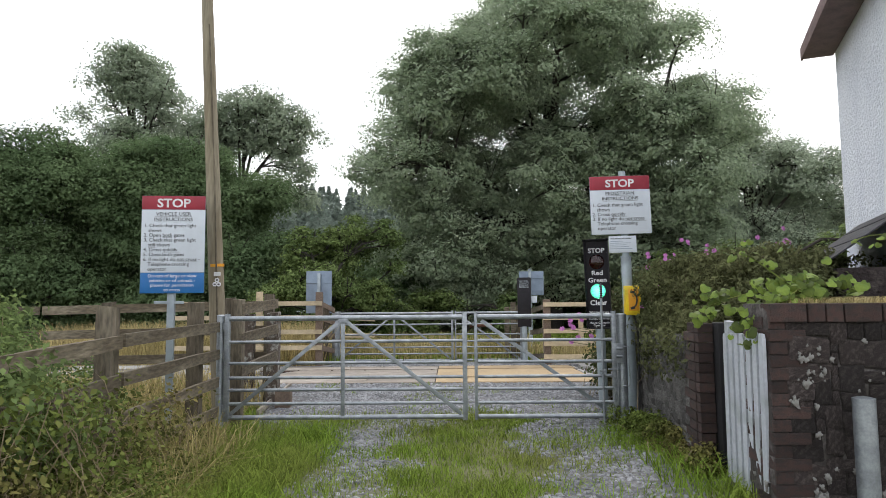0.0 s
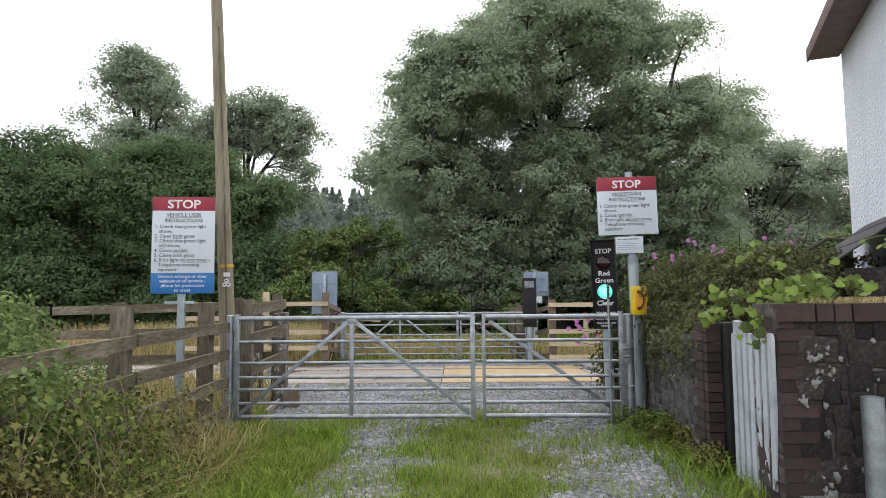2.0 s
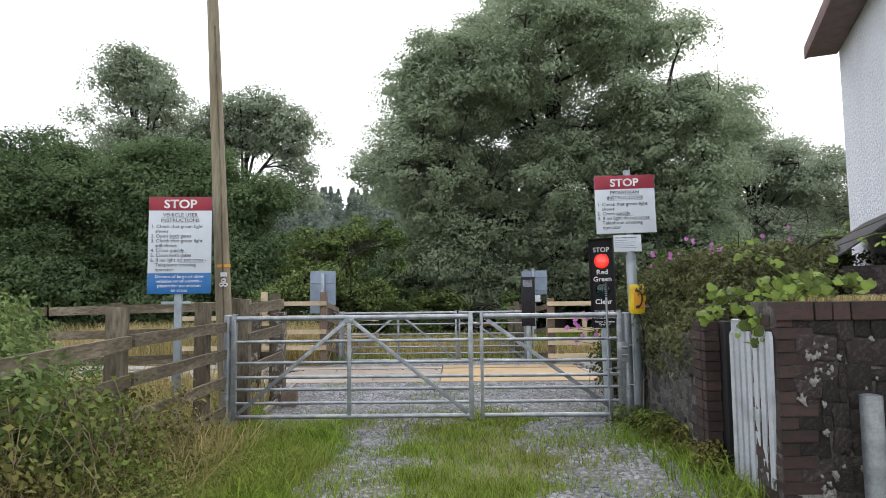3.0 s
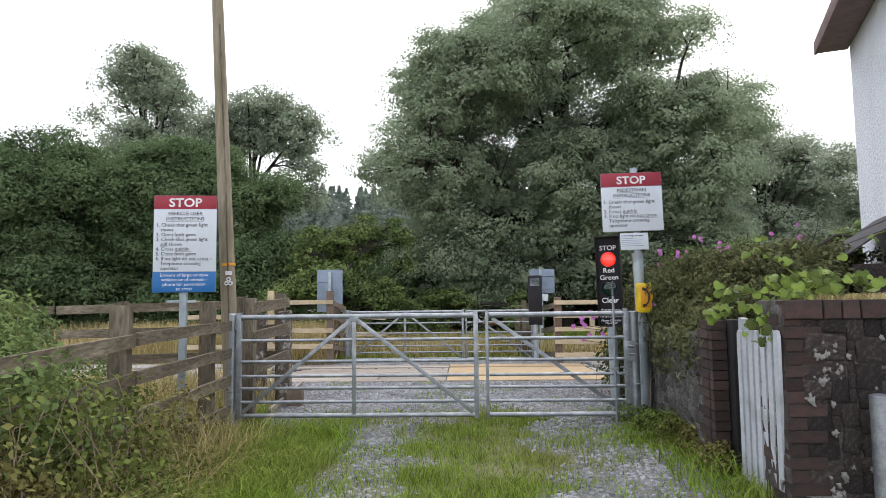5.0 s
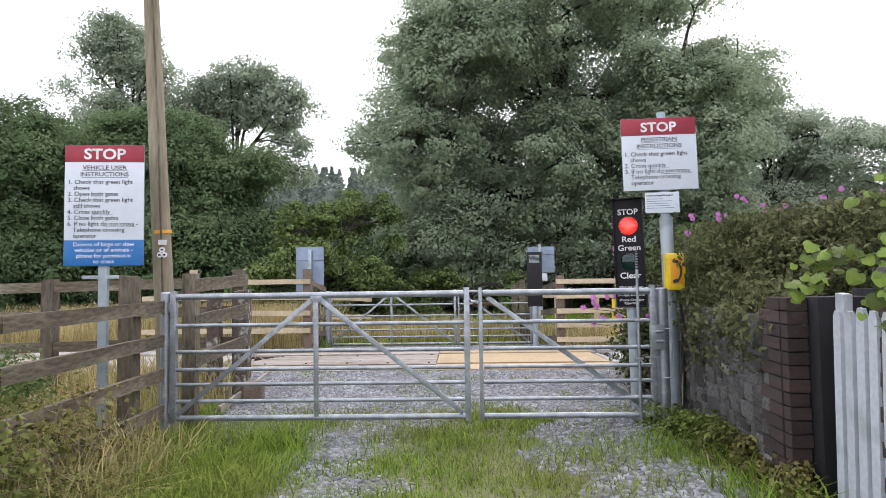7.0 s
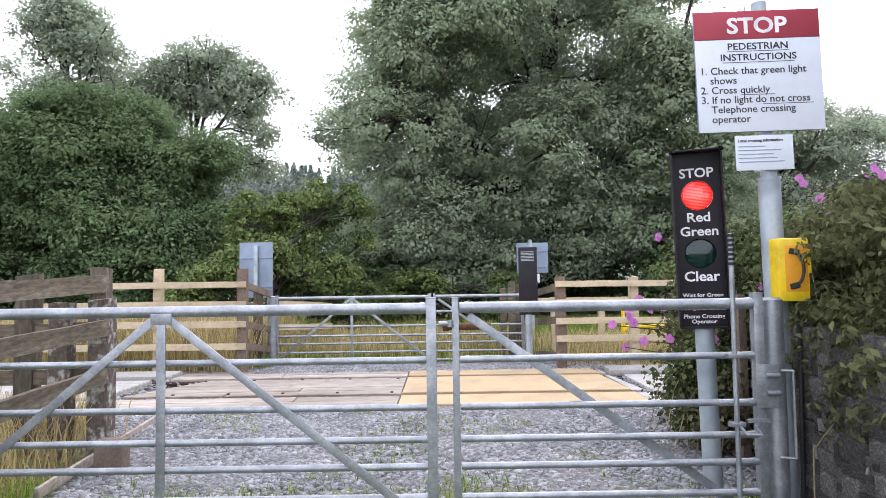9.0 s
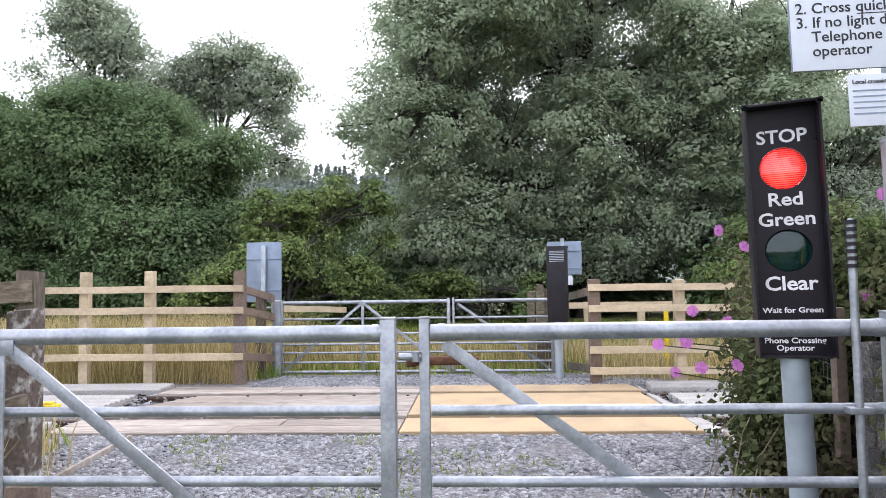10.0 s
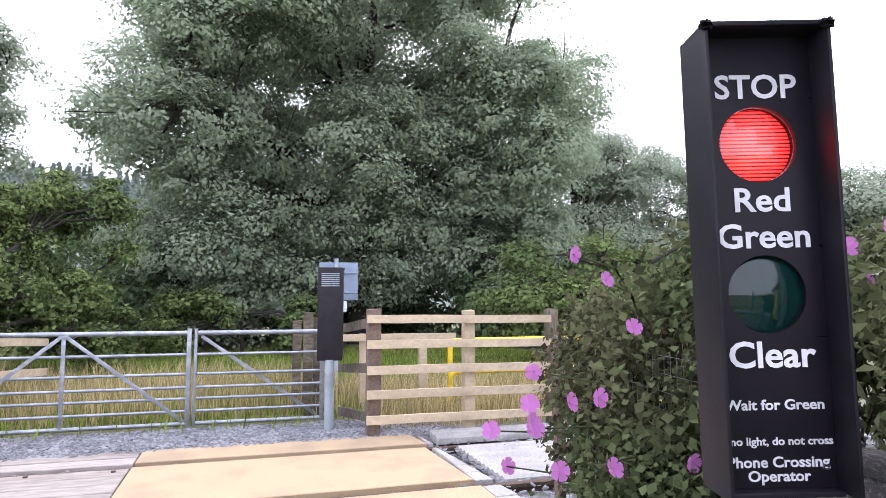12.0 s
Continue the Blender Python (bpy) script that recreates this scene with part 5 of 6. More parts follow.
tree("hazel_bush", (-3.9, 19.0, 0), (-3.9, 19, 1.9), [(-4.2, 19.2, 1.3, 1.4, 1.2, 1.2), (-2.7, 20.4, 1.1, 1.1, 1.2, 1.0), (-5.5, 19.0, 1.0, 1.0, 1.0, 0.9), (-3.6, 21.5, 2.0, 1.3, 1.2, 1.4), (-2.9, 21.2, 2.9, 1.2, 1.2, 1.5), (-4.4, 20.6, 2.5, 1.2, 1.2, 1.4)],
     105, 0.42, 26, 24, 0.10, 0.12, 27, "leaf_light", "light yellow-green hazel bush by the far gate", 0.06, "bush", floor=0.2, loose=0.8)
tree("hazel_bush", (0.4, 25.0, 0), (0.4, 25, 1.5), [(-1.0, 24.5, 0.9, 1.1, 1.0, 0.9), (1.9, 24.0, 0.8, 0.8, 0.9, 0.8)], 24, 0.42, 26, 24, 0.12, 0.14, 28, "leaf_light", "light green bush beside the lane", 0.06, "bush", floor=0.2)
tree("ash_tree", (14.6, 32, 0), (14.6, 32, 8), [(13.2, 32, 8.2, 2.4, 2.8, 2.6), (16.6, 32, 7.1, 2.4, 2.8, 2.4), (15, 31, 3.2, 4.0, 3, 2.6)], 70, 1.15, 34, 52, 0.13, 0.27, 29, "leaf_alder", "grey-green tree at the wood edge", 0.25, group="trees along the far side", open_=0.22)
tree("ash_tree", (20.6, 32, 0), (20.6, 32, 7), [(19.8, 32, 6.4, 2.3, 2.8, 2.3), (23.4, 32, 6.7, 2.8, 2.8, 2.7), (21.6, 31, 3.0, 4.4, 3, 2.6)], 72, 1.15, 34, 52, 0.13, 0.27, 30, "leaf_alder", "grey-green tree at the wood edge", 0.25, group="trees along the far side", open_=0.22)
tree("ash_tree", (29, 30, 0), (29, 30, 7), [(28, 30, 5.4, 3.2, 2.8, 2.9), (33, 30, 5.8, 3.6, 2.8, 3.1)], 50, 1.3, 36, 34, 0.2, 0.3, 31, "leaf_alder", "grey-green tree at the wood edge", 0.25, group="trees along the far side", open_=0.22)
tree("elder_bush", (8.2, 19.5, 0), (8.2, 19.5, 2.6), [(7.4, 19.5, 1.7, 1.7, 1.4, 1.5), (10.0, 19.5, 1.8, 1.5, 1.4, 1.5), (12.4, 19, 2.0, 1.8, 1.5, 1.7)], 66, 0.6, 34, 28, 0.11, 0.15, 32, "leaf_light", "leafy green bush behind the garden hedge", 0.08, "bush", floor=0.2)


def wood_mass(name, lobes, n, per, size, spread, seed, leaf, label):
    r = np.random.default_rng(seed)
    (V, F), C = crown(lobes, n, per, size, spread, r, 0.05, -5)
    tagged(new(name, fast_mesh(name, V, F, leaf)), label, "woodland", kind="stuff")


wood_mass("undergrowth", [(-14, 26.5, 1.4, 8, 2, 2.0), (2, 31.0, 1.8, 7, 1.6, 2.2), (13, 26, 1.3, 7, 2, 1.8), (-3.5, 29, 1.8, 2.4, 2, 1.9), (7, 33.5, 2.4, 9, 1.5, 3.4), (4, 32.5, 2.6, 4, 1.5, 3.2), (-9, 33, 2, 8, 1.5, 2.6), (20, 29, 1.4, 9, 2, 2.0)], 1150, 130, 0.24, 0.5, 41, "leaf_dark", "dark undergrowth beneath the trees")


def conifer_hill():
    r = np.random.default_rng(42)
    V, k = [], 0
    for _ in range(520):
        x, y = r.uniform(-110, 70), r.uniform(85, 135)
        gx = 0.20 * (y - 80) + 8.5 - 0.02 * abs(x + 40)
        h = r.uniform(6, 9)
        n = 240
        f = r.uniform(0, 1, n) ** 0.7
        a = r.uniform(0, 2 * math.pi, n)
        rad = (1 - f) * 3.0 * r.uniform(0.3, 1, n)
        V.append(np.stack([x + rad * np.cos(a), y + rad * np.sin(a), gx + f * h - 1.5], -1))
    P = np.concatenate(V)
    v, f = leaf_quads(P, 0.8, r, 0.7)
    tagged(new("far_woods", fast_mesh("far_woods", v, f, "leaf_far_haze")), "distant conifer wood on the hillside", "woodland", kind="stuff")
    xs = np.linspace(-260, 260, 60)
    ys = np.linspace(60, 160, 20)
    X, Y = np.meshgrid(xs, ys)
    Z = np.clip(0.20 * (Y - 80) + 8.5 - 0.02 * np.abs(X + 40), 0, 40) * np.clip((Y - 60) / 25, 0, 1) - 0.3
    i = np.arange(X.size).reshape(X.shape)
    F = np.stack([i[:-1, :-1], i[:-1, 1:], i[1:, 1:], i[1:, :-1]], -1).reshape(-1, 4)
    tagged(new("hillside", fast_mesh("hillside", np.stack([X, Y, Z], -1).reshape(-1, 3), F, "leaf_far_haze")), "wooded hillside behind the railway", "hill", kind="structure")


conifer_hill()


def blades(P, h, w, r, lean=0.35):
    """Grass blades of two quads each from the points P."""
    n = len(P)
    a = r.uniform(0, 2 * math.pi, n)
    side = np.stack([np.cos(a), np.sin(a), np.zeros(n)], -1)
    b = r.uniform(0, 2 * math.pi, n)
    h = h * r.uniform(0.5, 1.3, n)
    ld = np.stack([np.cos(b), np.sin(b), np.zeros(n)], -1) * (h * lean * r.uniform(0.2, 1.6, n))[:, None]
    up = np.zeros((n, 3))
    up[:, 2] = h
    ww = (w * r.uniform(0.7, 1.3, n))[:, None]
    p0, p1 = P - side * ww, P + side * ww
    m = P + up * 0.6 + ld * 0.4
    p2, p3 = m + side * ww * 0.8, m - side * ww * 0.8
    t = P + up * (1 - 0.25 * lean) + ld
    p4, p5 = t + side * ww * 0.15, t - side * ww * 0.15
    V = np.stack([p0, p1, p2, p3, p4, p5], 1).reshape(-1, 3)
    i = 6 * np.arange(n)[:, None]
    F = np.concatenate([i + np.array([0, 1, 2, 3]), i + np.array([3, 2, 4, 5])])
    return V, F


def scatter(x0, x1, y0, y1, n, r, keep=None):
    P = np.stack([r.uniform(x0, x1, n), r.uniform(y0, y1, n)], -1)
    if keep is not None:
        P = P[keep(P[:, 0], P[:, 1]) > r.uniform(0, 1, len(P))]
    return np.stack([P[:, 0], P[:, 1], gz(P[:, 0], P[:, 1]) - 0.01], -1)


def patchy(x, y, f=1.6, s=0):
    return np.array([noise.noise((a * f, b * f, s)) for a, b in zip(x, y)])


def grass_fields():
    r = np.random.default_rng(51)
    no_gravel = lambda x, y: np.clip(1.05 - 1.15 * gravel_mask(x, y), 0, 1) * np.clip(0.75 + 0.9 * patchy(x, y), 0.05, 1)
    P = scatter(-2.7, 1.95, 2.2, 8.2, 92000, r, no_gravel)
    tall = 0.045 + 0.04 * np.clip(0.5 + 1.4 * patchy(P[:, 0], P[:, 1], 3.4, 11), 0, 1) + 0.07 * np.clip((-P[:, 0] - 1.1) / 0.8, 0, 1) + 0.05 * np.clip(patchy(P[:, 0], P[:, 1], 2.2, 3) * 2, 0, 1)
    V, F = blades(P, tall, 0.0034, r, 0.6)
    tagged(new("track_grass", fast_mesh("track_grass", V, F, "grass")), "short green grass on the track", "grass", kind="stuff")
    weeds = lambda x, y: 0.5 * (patchy(x, y, 1.3, 7) > 0.12)
    P = scatter(-2.2, 1.2, 7.2, 10.4, 9000, r, weeds)
    V, F = blades(P, np.full(len(P), 0.06), 0.004, r, 0.7)
    tagged(new("gravel_weeds", fast_mesh("gravel_weeds", V, F, "grass")), "sparse green weeds growing through the gravel", "grass", kind="stuff")
    P = np.concatenate([scatter(-2.5, -1.15, 3.2, 6.9, 15000, r, lambda x, y: np.clip(0.15 + (-x - 1.2) * 0.8 + patchy(x, y, 2.4, 9), 0, 1)), scatter(1.35, 1.78, 4.2, 5.6, 350, r)])
    V, F = blades(P, np.full(len(P), 0.21), 0.0042, r, 0.75)
    tagged(new("verge_grass", fast_mesh("verge_grass", V, F, "grass")), "long green verge grass beside the track", "grass", kind="stuff")
    P = np.concatenate([scatter(-3.3, -2.15, 2.6, 6.3, 3000, r, lambda x, y: np.clip(0.6 + patchy(x, y, 2.0, 5) * 1.2, 0, 1)), scatter(-9, -2.85, 13.3, 17.5, 15000, r), scatter(-8, -3, 7.0, 10.0, 7000, r), scatter(1.9, 6, 13.4, 17, 6000, r), scatter(-3.0, -2.6, 6.5, 9.5, 500, r), scatter(-2.8, 1.9, 14.7, 18, 3500, r)])
    hh = np.where(P[:, 1] > 13, np.where(P[:, 0] < -2.85, 0.80, 0.50), 0.40) * np.where(P[:, 0] > 1.8, 0.8, 1)
    V, F = blades(P, hh, 0.0055, r, 0.3)
    tagged(new("dry_grass", fast_mesh("dry_grass", V, F, "hay")), "tall dry straw-coloured grass along the fences", "grass", kind="stuff")
    P = np.concatenate([scatter(-9, 8, 13.9, 26, 42000, r, lambda x, y: np.where((x > -2.5) & (x < 1.9) & (y < 14.5), 0.15, 1.0)), scatter(-9, -3, 6.0, 10.2, 6000, r)])
    V, F = blades(P, np.full(len(P), 0.2), 0.007, r, 0.5)
    tagged(new("meadow_grass", fast_mesh("meadow_grass", V, F, "grass")), "rough green meadow grass beyond the railway", "grass", kind="stuff")


grass_fields()


def chips(name, P, size, r, label):
    """Flat angular slate chips."""
    n = len(P)
    s = size * r.uniform(0.45, 1.35, n) ** 1.2
    a = r.uniform(0, 2 * math.pi, n)
    ring = np.stack([a, a + r.uniform(1.0, 1.6, n), a + r.uniform(2.6, 3.5, n), a + r.uniform(4.2, 5.0, n)], 1)
    rad = s[:, None] * r.uniform(0.55, 1.1, (n, 4))
    tilt = r.normal(size=(n, 2)) * 0.22
    x, y = rad * np.cos(ring), rad * np.sin(ring) * 0.75
    z = x * tilt[:, :1] + y * tilt[:, 1:]
    th = (s * r.uniform(0.12, 0.3, n))[:, None]
    top = np.stack([x, y, z + th], -1) * np.array([0.85, 0.85, 1]) + P[:, None, :]
    bot = np.stack([x, y, z - th * 0.6], -1) + P[:, None, :]
    V = np.concatenate([top, bot], 1).reshape(-1, 3)
    i = 8 * np.arange(n)[:, None]
    F = np.concatenate([i + np.array(q) for q in ((0, 1, 2, 3), (0, 4, 5, 1), (1, 5, 6, 2), (2, 6, 7, 3), (3, 7, 4, 0))])
    tagged(new(name, fast_mesh(name, V, F, "chip")), label, "gravel", kind="stuff")


r_ = np.random.default_rng(61)
P = scatter(-3.6, 2.3, 2.5, 10.45, 76000, r_, lambda x, y: gravel_mask(x, y) ** 1.2)
P[:, 2] += 0.012
chips("slate_gravel", P, 0.027, r_, "grey slate chippings on the track and crossing")
P = scatter(-2.6, 2.6, 12.98, 14.35, 8500, r_)
P[:, 2] += 0.02
chips("slate_gravel", P, 0.024, r_, "grey slate chippings beyond the deck")
P = scatter(-9, 9, 10.1, 13.3, 9000, r_)
P[:, 2] += -0.02
chips("ballast", P, 0.035, r_, "grey track ballast beside the rails")


def shrub(name, lobes, n, per, size, spread, seed, leaf, label, stems=30, up=0.35, ratio=0.3, floor=0.02, shell=0.5):
    r = np.random.default_rng(seed)
    (V, F), C = crown(lobes, n, per, size, spread, r, 0.08, floor, up, ratio)
    base = Vector((lobes[0][0], lobes[0][1], G(lobes[0][0], lobes[0][1])))
    t = thing(name, Matrix.Translation(base), label, "shrub")
    ob = new("foliage", fast_mesh("foliage", V - np.array(base), F, leaf))
    ob.parent = t
    bm = bm_new()
    for c in C[r.choice(len(C), min(stems, len(C)), replace=False)]:
        c = Vector(c)
        s = Vector((c.x + r.uniform(-0.3, 0.3), c.y + r.uniform(-0.3, 0.3), G(c.x, c.y) - 0.02))
        m1 = s.lerp(c, 0.5) + Vector((r.uniform(-0.1, 0.1), r.uniform(-0.1, 0.1), 0.1))
        limb(bm, [p - base for p in (s, m1, c, c + Vector((r.uniform(-0.15, 0.15), r.uniform(-0.15, 0.15), 0.05)))], 0.0042, 0.0022, 5)
    tagged(part("twig_mass", bm, "dead_stem", t), kind="stuff")
    return t, C


def flowers(parent, pts, r, size=0.036):
    base = parent.matrix_basis.translation
    for c in pts:
        bm = bm_new()
        d = Vector((r.uniform(-0.6, 0.6), -1.0, r.uniform(-0.2, 0.6))).normalized()
        q = d.to_track_quat("Z", "Y").to_matrix().to_4x4()
        for k in range(5):
            a = 2 * math.pi * k / 5
            v = [(0, 0, 0)] + [(q * math.cos(a + w), q * math.sin(a + w), h + 0.02 * k) for q, w, h in ((0.62, -0.62, 0.22), (0.98, -0.50, 0.40), (1.02, -0.12, 0.44), (0.94, 0.0, 0.42), (1.02, 0.14, 0.46), (0.96, 0.52, 0.42), (0.60, 0.64, 0.24))]
            bm.faces.new([bm.verts.new(Vector(p) * size) for p in v])
        part("flower", bm, "petal", parent, m=Matrix.Translation(Vector(c) - base) @ q)


rr = np.random.default_rng(71)
hedge, hc = shrub("garden_hedge", [(2.25, 6.9, 1.30, 0.42, 1.3, 0.48), (2.7, 6.2, 1.42, 0.55, 0.8, 0.40), (1.96, 6.3, 0.98, 0.16, 0.9, 0.28), (2.9, 7.6, 1.4, 0.7, 0.9, 0.5), (3.6, 6.8, 1.3, 0.8, 1.0, 0.45), (1.93, 6.75, 0.86, 0.13, 0.75, 0.30), (1.86, 5.75, 0.98, 0.12, 0.4, 0.22), (1.95, 7.3, 0.7, 0.12, 0.4, 0.4)],
                  760, 95, 0.048, 0.085, 72, "leaf_hedge", "straggly olive-brown garden hedge over the stone wall, with pink flowers", 60, 0.2, 0.22)
flowers(hedge, [(2.05 + 1.3 * a, 6.3 + 1.6 * b, 1.72 + 0.28 * c) for a, b, c in rr.uniform(0, 1, (26, 3))], rr, 0.023)
mallow, mc = shrub("mallow_bush", [(2.28, 8.9, 0.9, 0.34, 0.7, 0.72), (2.5, 9.6, 0.85, 0.38, 0.6, 0.70), (2.7, 8.4, 1.0, 0.45, 0.55, 0.72), (1.98, 8.65, 0.52, 0.24, 0.5, 0.42)],
                   640, 60, 0.042, 0.10, 73, "leaf_mallow", "tree mallow bush with pink flowers behind a wire fence", 120, 0.3, 0.38)
flowers(mallow, [(1.66, 8.75, 1.62), (1.80, 8.75, 1.52), (1.82, 8.6, 1.34), (1.42, 8.6, 1.00), (1.50, 8.5, 1.10), (1.36, 8.5, 1.04), (1.58, 8.45, 1.12), (1.30, 8.7, 0.98), (1.46, 8.5, 0.88), (1.60, 8.4, 0.90), (1.44, 8.9, 0.80), (1.56, 8.9, 1.16), (1.38, 8.55, 1.09), (1.95, 8.3, 1.1), (1.9, 8.4, 0.9), (2.3, 8.3, 1.75), (2.4, 8.2, 1.62), (2.5, 8.1, 1.8), (2.35, 8.1, 1.5), (2.2, 8.3, 1.25), (2.6, 8.2, 1.7)], rr, 0.034)
for p in ((1.66, 8.75, 1.62), (1.80, 8.75, 1.52), (1.42, 8.6, 1.00), (1.30, 8.7, 0.98), (1.46, 8.5, 0.88), (1.44, 8.9, 0.80), (1.56, 8.9, 1.16), (1.50, 8.5, 1.10), (1.60, 8.4, 0.90)):
    bm = bm_new()
    limb(bm, [Vector(q) - mallow.matrix_basis.translation for q in ((2.1, 8.9, p[2] - 0.28), ((2.1 + p[0]) / 2, 8.8, p[2] - 0.05), p)], 0.006, 0.003, 5)
    part("flower_stem", bm, "leaf_mallow", mallow)
r_ = np.random.default_rng(91)
F0 = np.concatenate([np.stack([r_.uniform(1.62, 2.1, 260), r_.uniform(8.5, 8.9, 260), r_.uniform(0.6, 1.05, 260)], -1), np.stack([r_.uniform(1.7, 2.1, 120), r_.uniform(8.5, 8.9, 120), r_.uniform(1.1, 1.6, 120)], -1)])
V, F = leaf_quads(F0, 0.045, r_, 0.4, ratio=0.38)
ob = new("side_foliage", fast_mesh("side_foliage", V - np.array(mallow.matrix_basis.translation), F, "leaf_mallow"))
ob.parent = mallow
tagged(ob, kind="stuff")

brambles = [(-2.55, 4.3, 0.20, 0.40, 1.0, 0.24), (-3.25, 5.1, 0.36, 0.45, 1.1, 0.34), (-2.7, 3.3, 0.36, 0.5, 0.8, 0.34), (-3.2, 4.0, 0.52, 0.6, 0.9, 0.40), (-2.15, 3.7, 0.16, 0.35, 0.9, 0.18), (-2.2, 4.9, 0.10, 0.3, 0.9, 0.12), (-2.5, 5.9, 0.10, 0.25, 0.8, 0.10)]
shrub("bramble_bank", brambles, 640, 60, 0.034, 0.115, 74, "leaf_bramble", "tangled bramble bank growing through the old fence", 520, 0.4, 0.32)
shrub("bramble_bank", [(-4.2, 5.4, 0.75, 0.8, 0.8, 0.5), (-3.9, 4.6, 0.85, 0.5, 0.6, 0.42), (-5.4, 6.2, 0.8, 0.9, 0.8, 0.55), (-4.3, 7.2, 0.4, 0.6, 0.5, 0.35), (-4.9, 4.8, 1.0, 0.8, 0.7, 0.5)], 440, 60, 0.045, 0.13, 75, "leaf_light", "leafy green bramble bank behind the fence", 120, 0.4, 0.28)
shrub("bramble_bank", [(-2.38, 4.1, 0.52, 0.22, 0.9, 0.42), (-2.48, 5.0, 0.42, 0.16, 0.7, 0.34), (-2.45, 3.2, 0.6, 0.3, 0.6, 0.45), (-2.45, 5.6, 0.40, 0.12, 0.5, 0.30)], 190, 16, 0.044, 0.15, 79, "leaf_bramble", "light green bramble shoots climbing over the fence rails", 240, 0.4, 0.34)
shrub("bramble_bank", [(-3.45, 4.4, 1.05, 0.42, 0.5, 0.42), (-3.8, 5.1, 1.0, 0.5, 0.5, 0.42), (-3.2, 3.5, 0.95, 0.3, 0.5, 0.35), (-4.4, 5.8, 1.0, 0.6, 0.6, 0.5), (-2.62, 4.30, 0.80, 0.18, 0.40, 0.42), (-2.6, 3.7, 0.7, 0.2, 0.4, 0.4)], 300, 40, 0.055, 0.15, 80, "leaf_light", "bright green leafy shrub standing behind the fence", 90, 0.4, 0.26)
r_ = np.random.default_rng(95)
P = scatter(-3.4, -1.95, 2.7, 6.4, 3600, r_, lambda x, y: np.clip(0.55 + 1.1 * patchy(x, y, 1.8, 15), 0, 1))
V, F = blades(P, np.full(len(P), 0.42), 0.0038, r_, 1.1)
tagged(new("dry_stalks", fast_mesh("dry_stalks", V, F, "hay")), "bent dry stalks tangled in the bramble bank", "grass", kind="stuff")
shrub("gate_weeds", [(1.70, 6.2, 0.16, 0.12, 0.7, 0.16), (1.62, 6.9, 0.14, 0.14, 0.4, 0.12), (1.72, 5.3, 0.14, 0.1, 0.4, 0.14)], 110, 60, 0.035, 0.06, 76, "leaf_bramble", "low green weeds at the foot of the wall", 10)


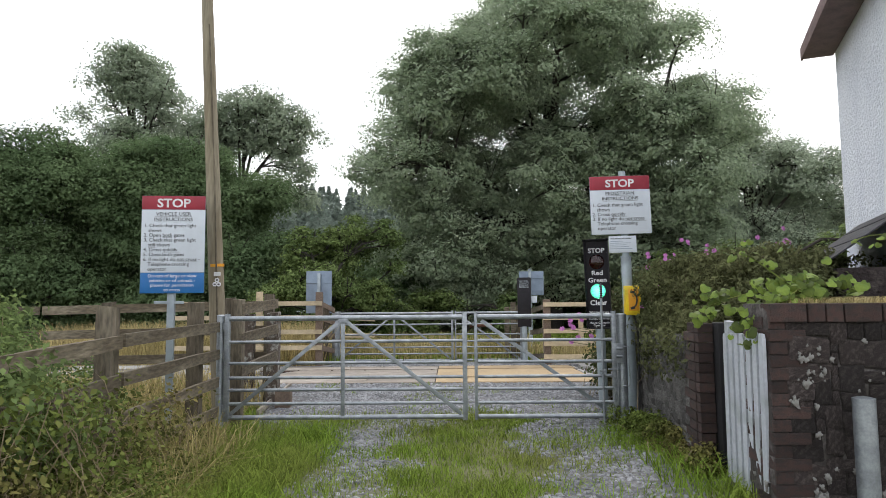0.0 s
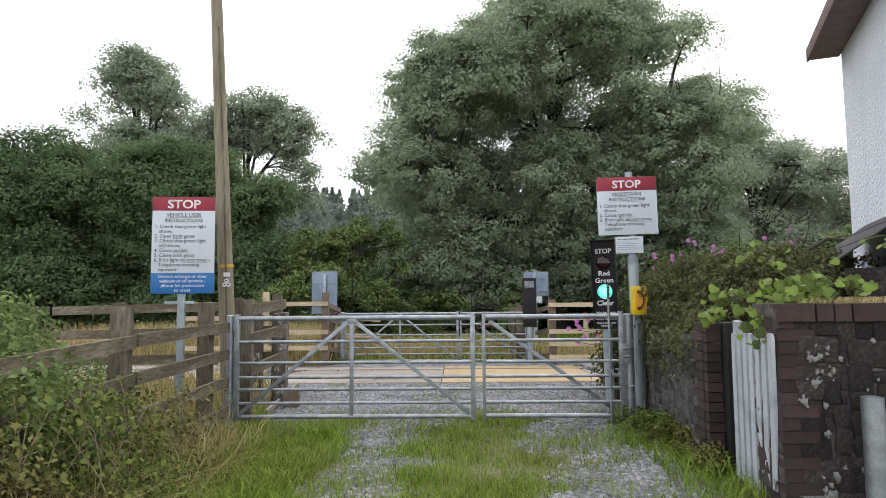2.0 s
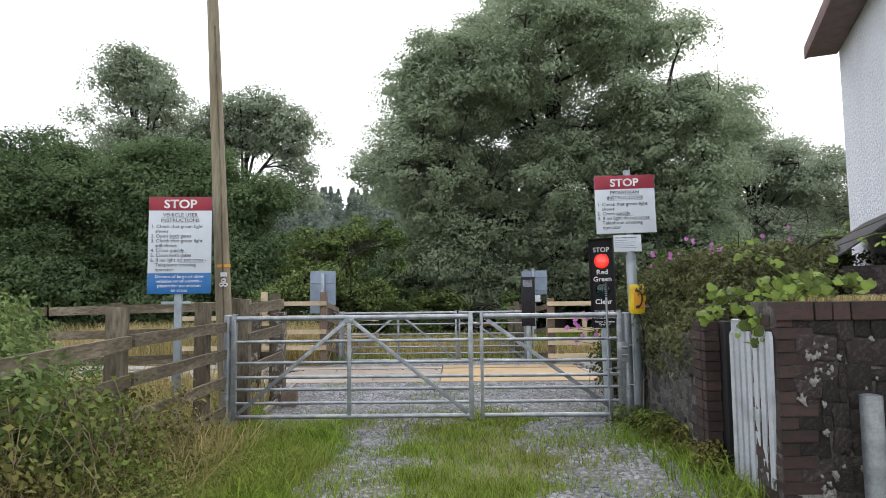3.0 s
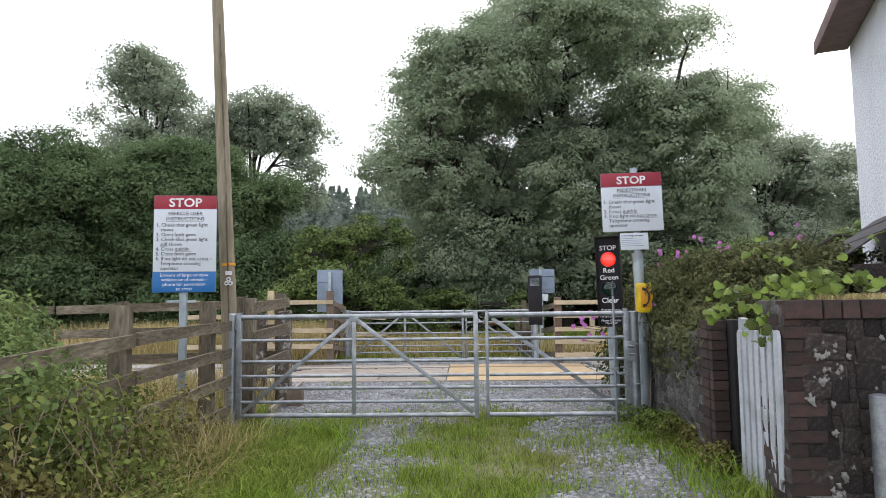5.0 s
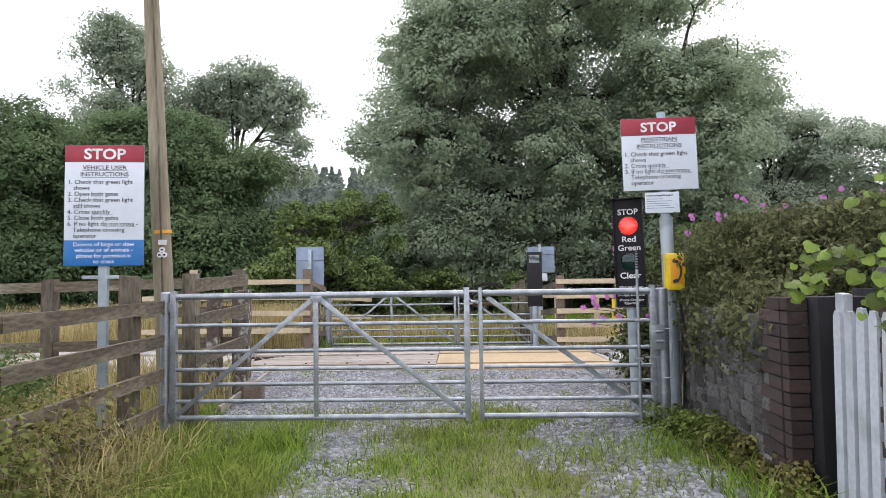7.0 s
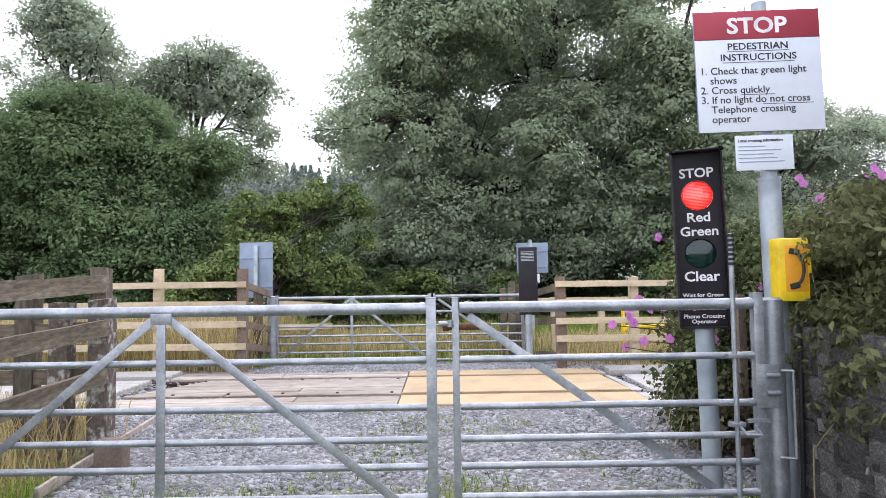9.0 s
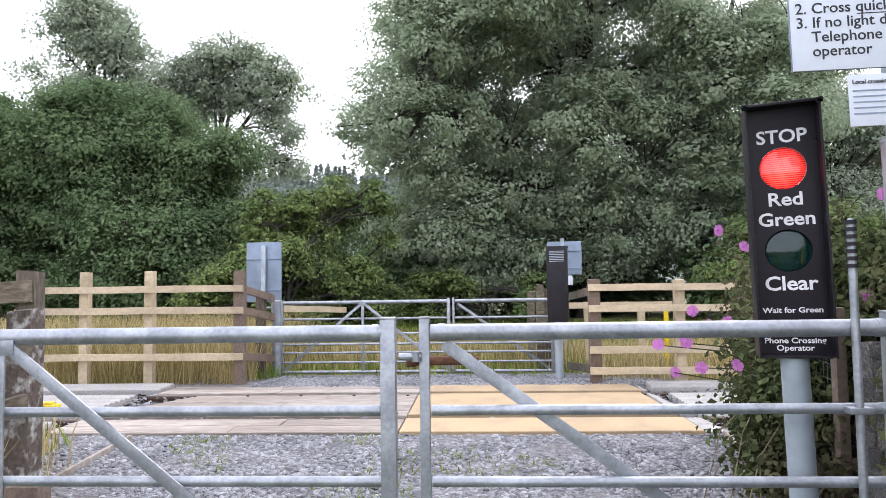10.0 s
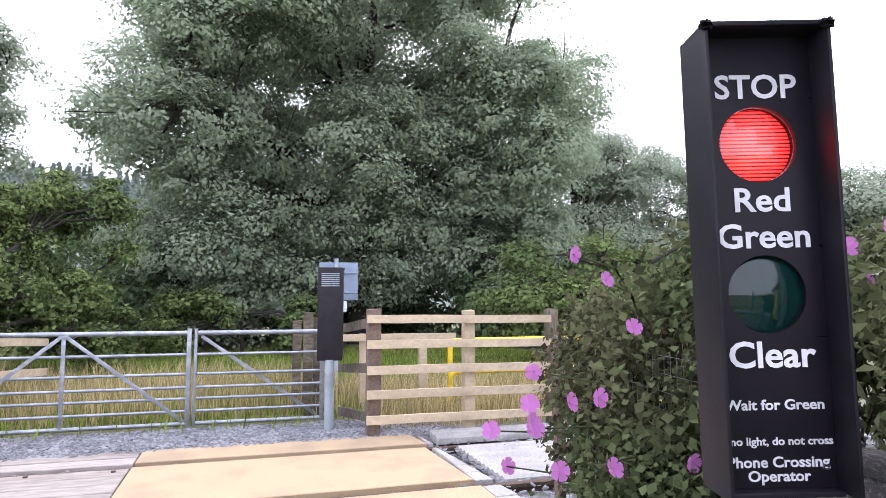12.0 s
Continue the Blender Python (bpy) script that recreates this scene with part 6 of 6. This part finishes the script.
def vine():
    r = np.random.default_rng(77)
    base = Vector((2.2, 4.55, 1.33))
    t = thing("grape_vine", Matrix.Translation(base), "bright green vine with broad leaves trailing over the wall", "vine")
    runs = [((2.3, 4.6, 1.34), (2.0, 4.45, 1.46), (1.66, 4.70, 1.40), (1.58, 4.90, 1.22)), ((2.2, 4.5, 1.36), (1.9, 4.30, 1.46), (1.70, 4.36, 1.28), (1.74, 4.34, 1.08)),
            ((2.1, 4.4, 1.36), (1.92, 4.5, 1.52), (1.82, 4.6, 1.68), (1.80, 4.55, 1.62)), ((2.5, 4.5, 1.38), (2.3, 4.45, 1.48), (2.1, 4.4, 1.46), (1.95, 4.3, 1.38)),
            ((3.3, 4.6, 1.5), (2.9, 4.5, 1.75), (2.6, 4.5, 1.82), (2.45, 4.5, 1.70))]
    bm = bm_new()
    leaves = []
    for k, pts in enumerate(runs):
        q = [Vector(p) for p in pts]
        path = []
        for f in np.linspace(0, 1, 10):
            a, b, c, d = q
            path.append(a * (1 - f) ** 3 + b * 3 * f * (1 - f) ** 2 + c * 3 * f * f * (1 - f) + d * f ** 3)
        limb(bm, [p - base for p in path], 0.006, 0.003, 5)
        n = (80, 66, 24, 46, 14)[k]
        for f in r.uniform(0.1, 1, n):
            p = path[int(f * 9)]
            leaves.append(p + Vector(r.normal(size=3) * 0.055))
    part("vine_stem", bm, "leaf_bramble", t)
    for c in leaves:
        bm = bm_new()
        s = r.uniform(0.018, 0.042)
        out = [(0, -0.35), (0.45, -0.72), (0.85, -0.45), (1.0, 0.10), (0.82, 0.42), (0.50, 0.88), (0, 1.15), (-0.50, 0.88), (-0.82, 0.42), (-1.0, 0.10), (-0.85, -0.45), (-0.45, -0.72)]
        mid = bm.verts.new((0, 0.15 * s, 0.10 * s))
        ring = [bm.verts.new((x * s, y * s, -0.30 * s * x * x * r.uniform(0.3, 1.2) - 0.25 * s * max(y, 0) ** 2 + r.uniform(-0.08, 0.08) * s)) for x, y in out]
        for i in range(12):
            bm.faces.new((mid, ring[i], ring[(i + 1) % 12]))
        d = Vector((r.uniform(-0.8, 0.4), r.uniform(-1.2, 0.0), r.uniform(0.1, 1.0))).normalized()
        m = d.to_track_quat("Z", "Y").to_matrix().to_4x4() @ Matrix.Rotation(r.uniform(2.2, 4.1), 4, "Z")
        part("leaf", bm, "leaf_vine", t, m=Matrix.Translation(Vector(c) - base) @ m)


vine()
r_ = np.random.default_rng(83)
P = np.stack([r_.uniform(1.95, 4.2, 2600), r_.uniform(4.19, 4.48, 2600), np.full(2600, 1.318)], -1)
V, F = blades(P, np.full(len(P), 0.055), 0.0025, r_, 1.2)
tagged(new("wall_moss", fast_mesh("wall_moss", V, F, "hay")), "dry moss and grass on top of the wall", "grass", kind="stuff")


def wire_fence():
    t = thing("wire_fence", pose(0, 0, 0), "square-mesh wire fence in front of the mallow bush", "fence")
    a, b = Vector((1.98, 8.2, 0.08)), Vector((2.42, 10.4, 0.08))
    bm = bm_new()
    n = 40
    for i in range(n + 1):
        p = a.lerp(b, i / n)
        rod(bm, p, p + Vector((0, 0, 1.15)), 0.0014, seg=4, caps=False)
    for k in range(16):
        z = Vector((0, 0, 0.04 + k * 0.073))
        rod(bm, a + z, b + z, 0.0014, seg=4, caps=False)
    part("mesh", bm, "mesh_wire", t)
    for f in (0.0, 0.5, 1.0):
        p = a.lerp(b, f)
        bm = bm_new()
        box(bm, (p.x + 0.02, p.y, 0.6), (0.05, 0.05, 1.2), 0.004)
        part("post", bm, "wood_mid", t)


wire_fence()
motions()
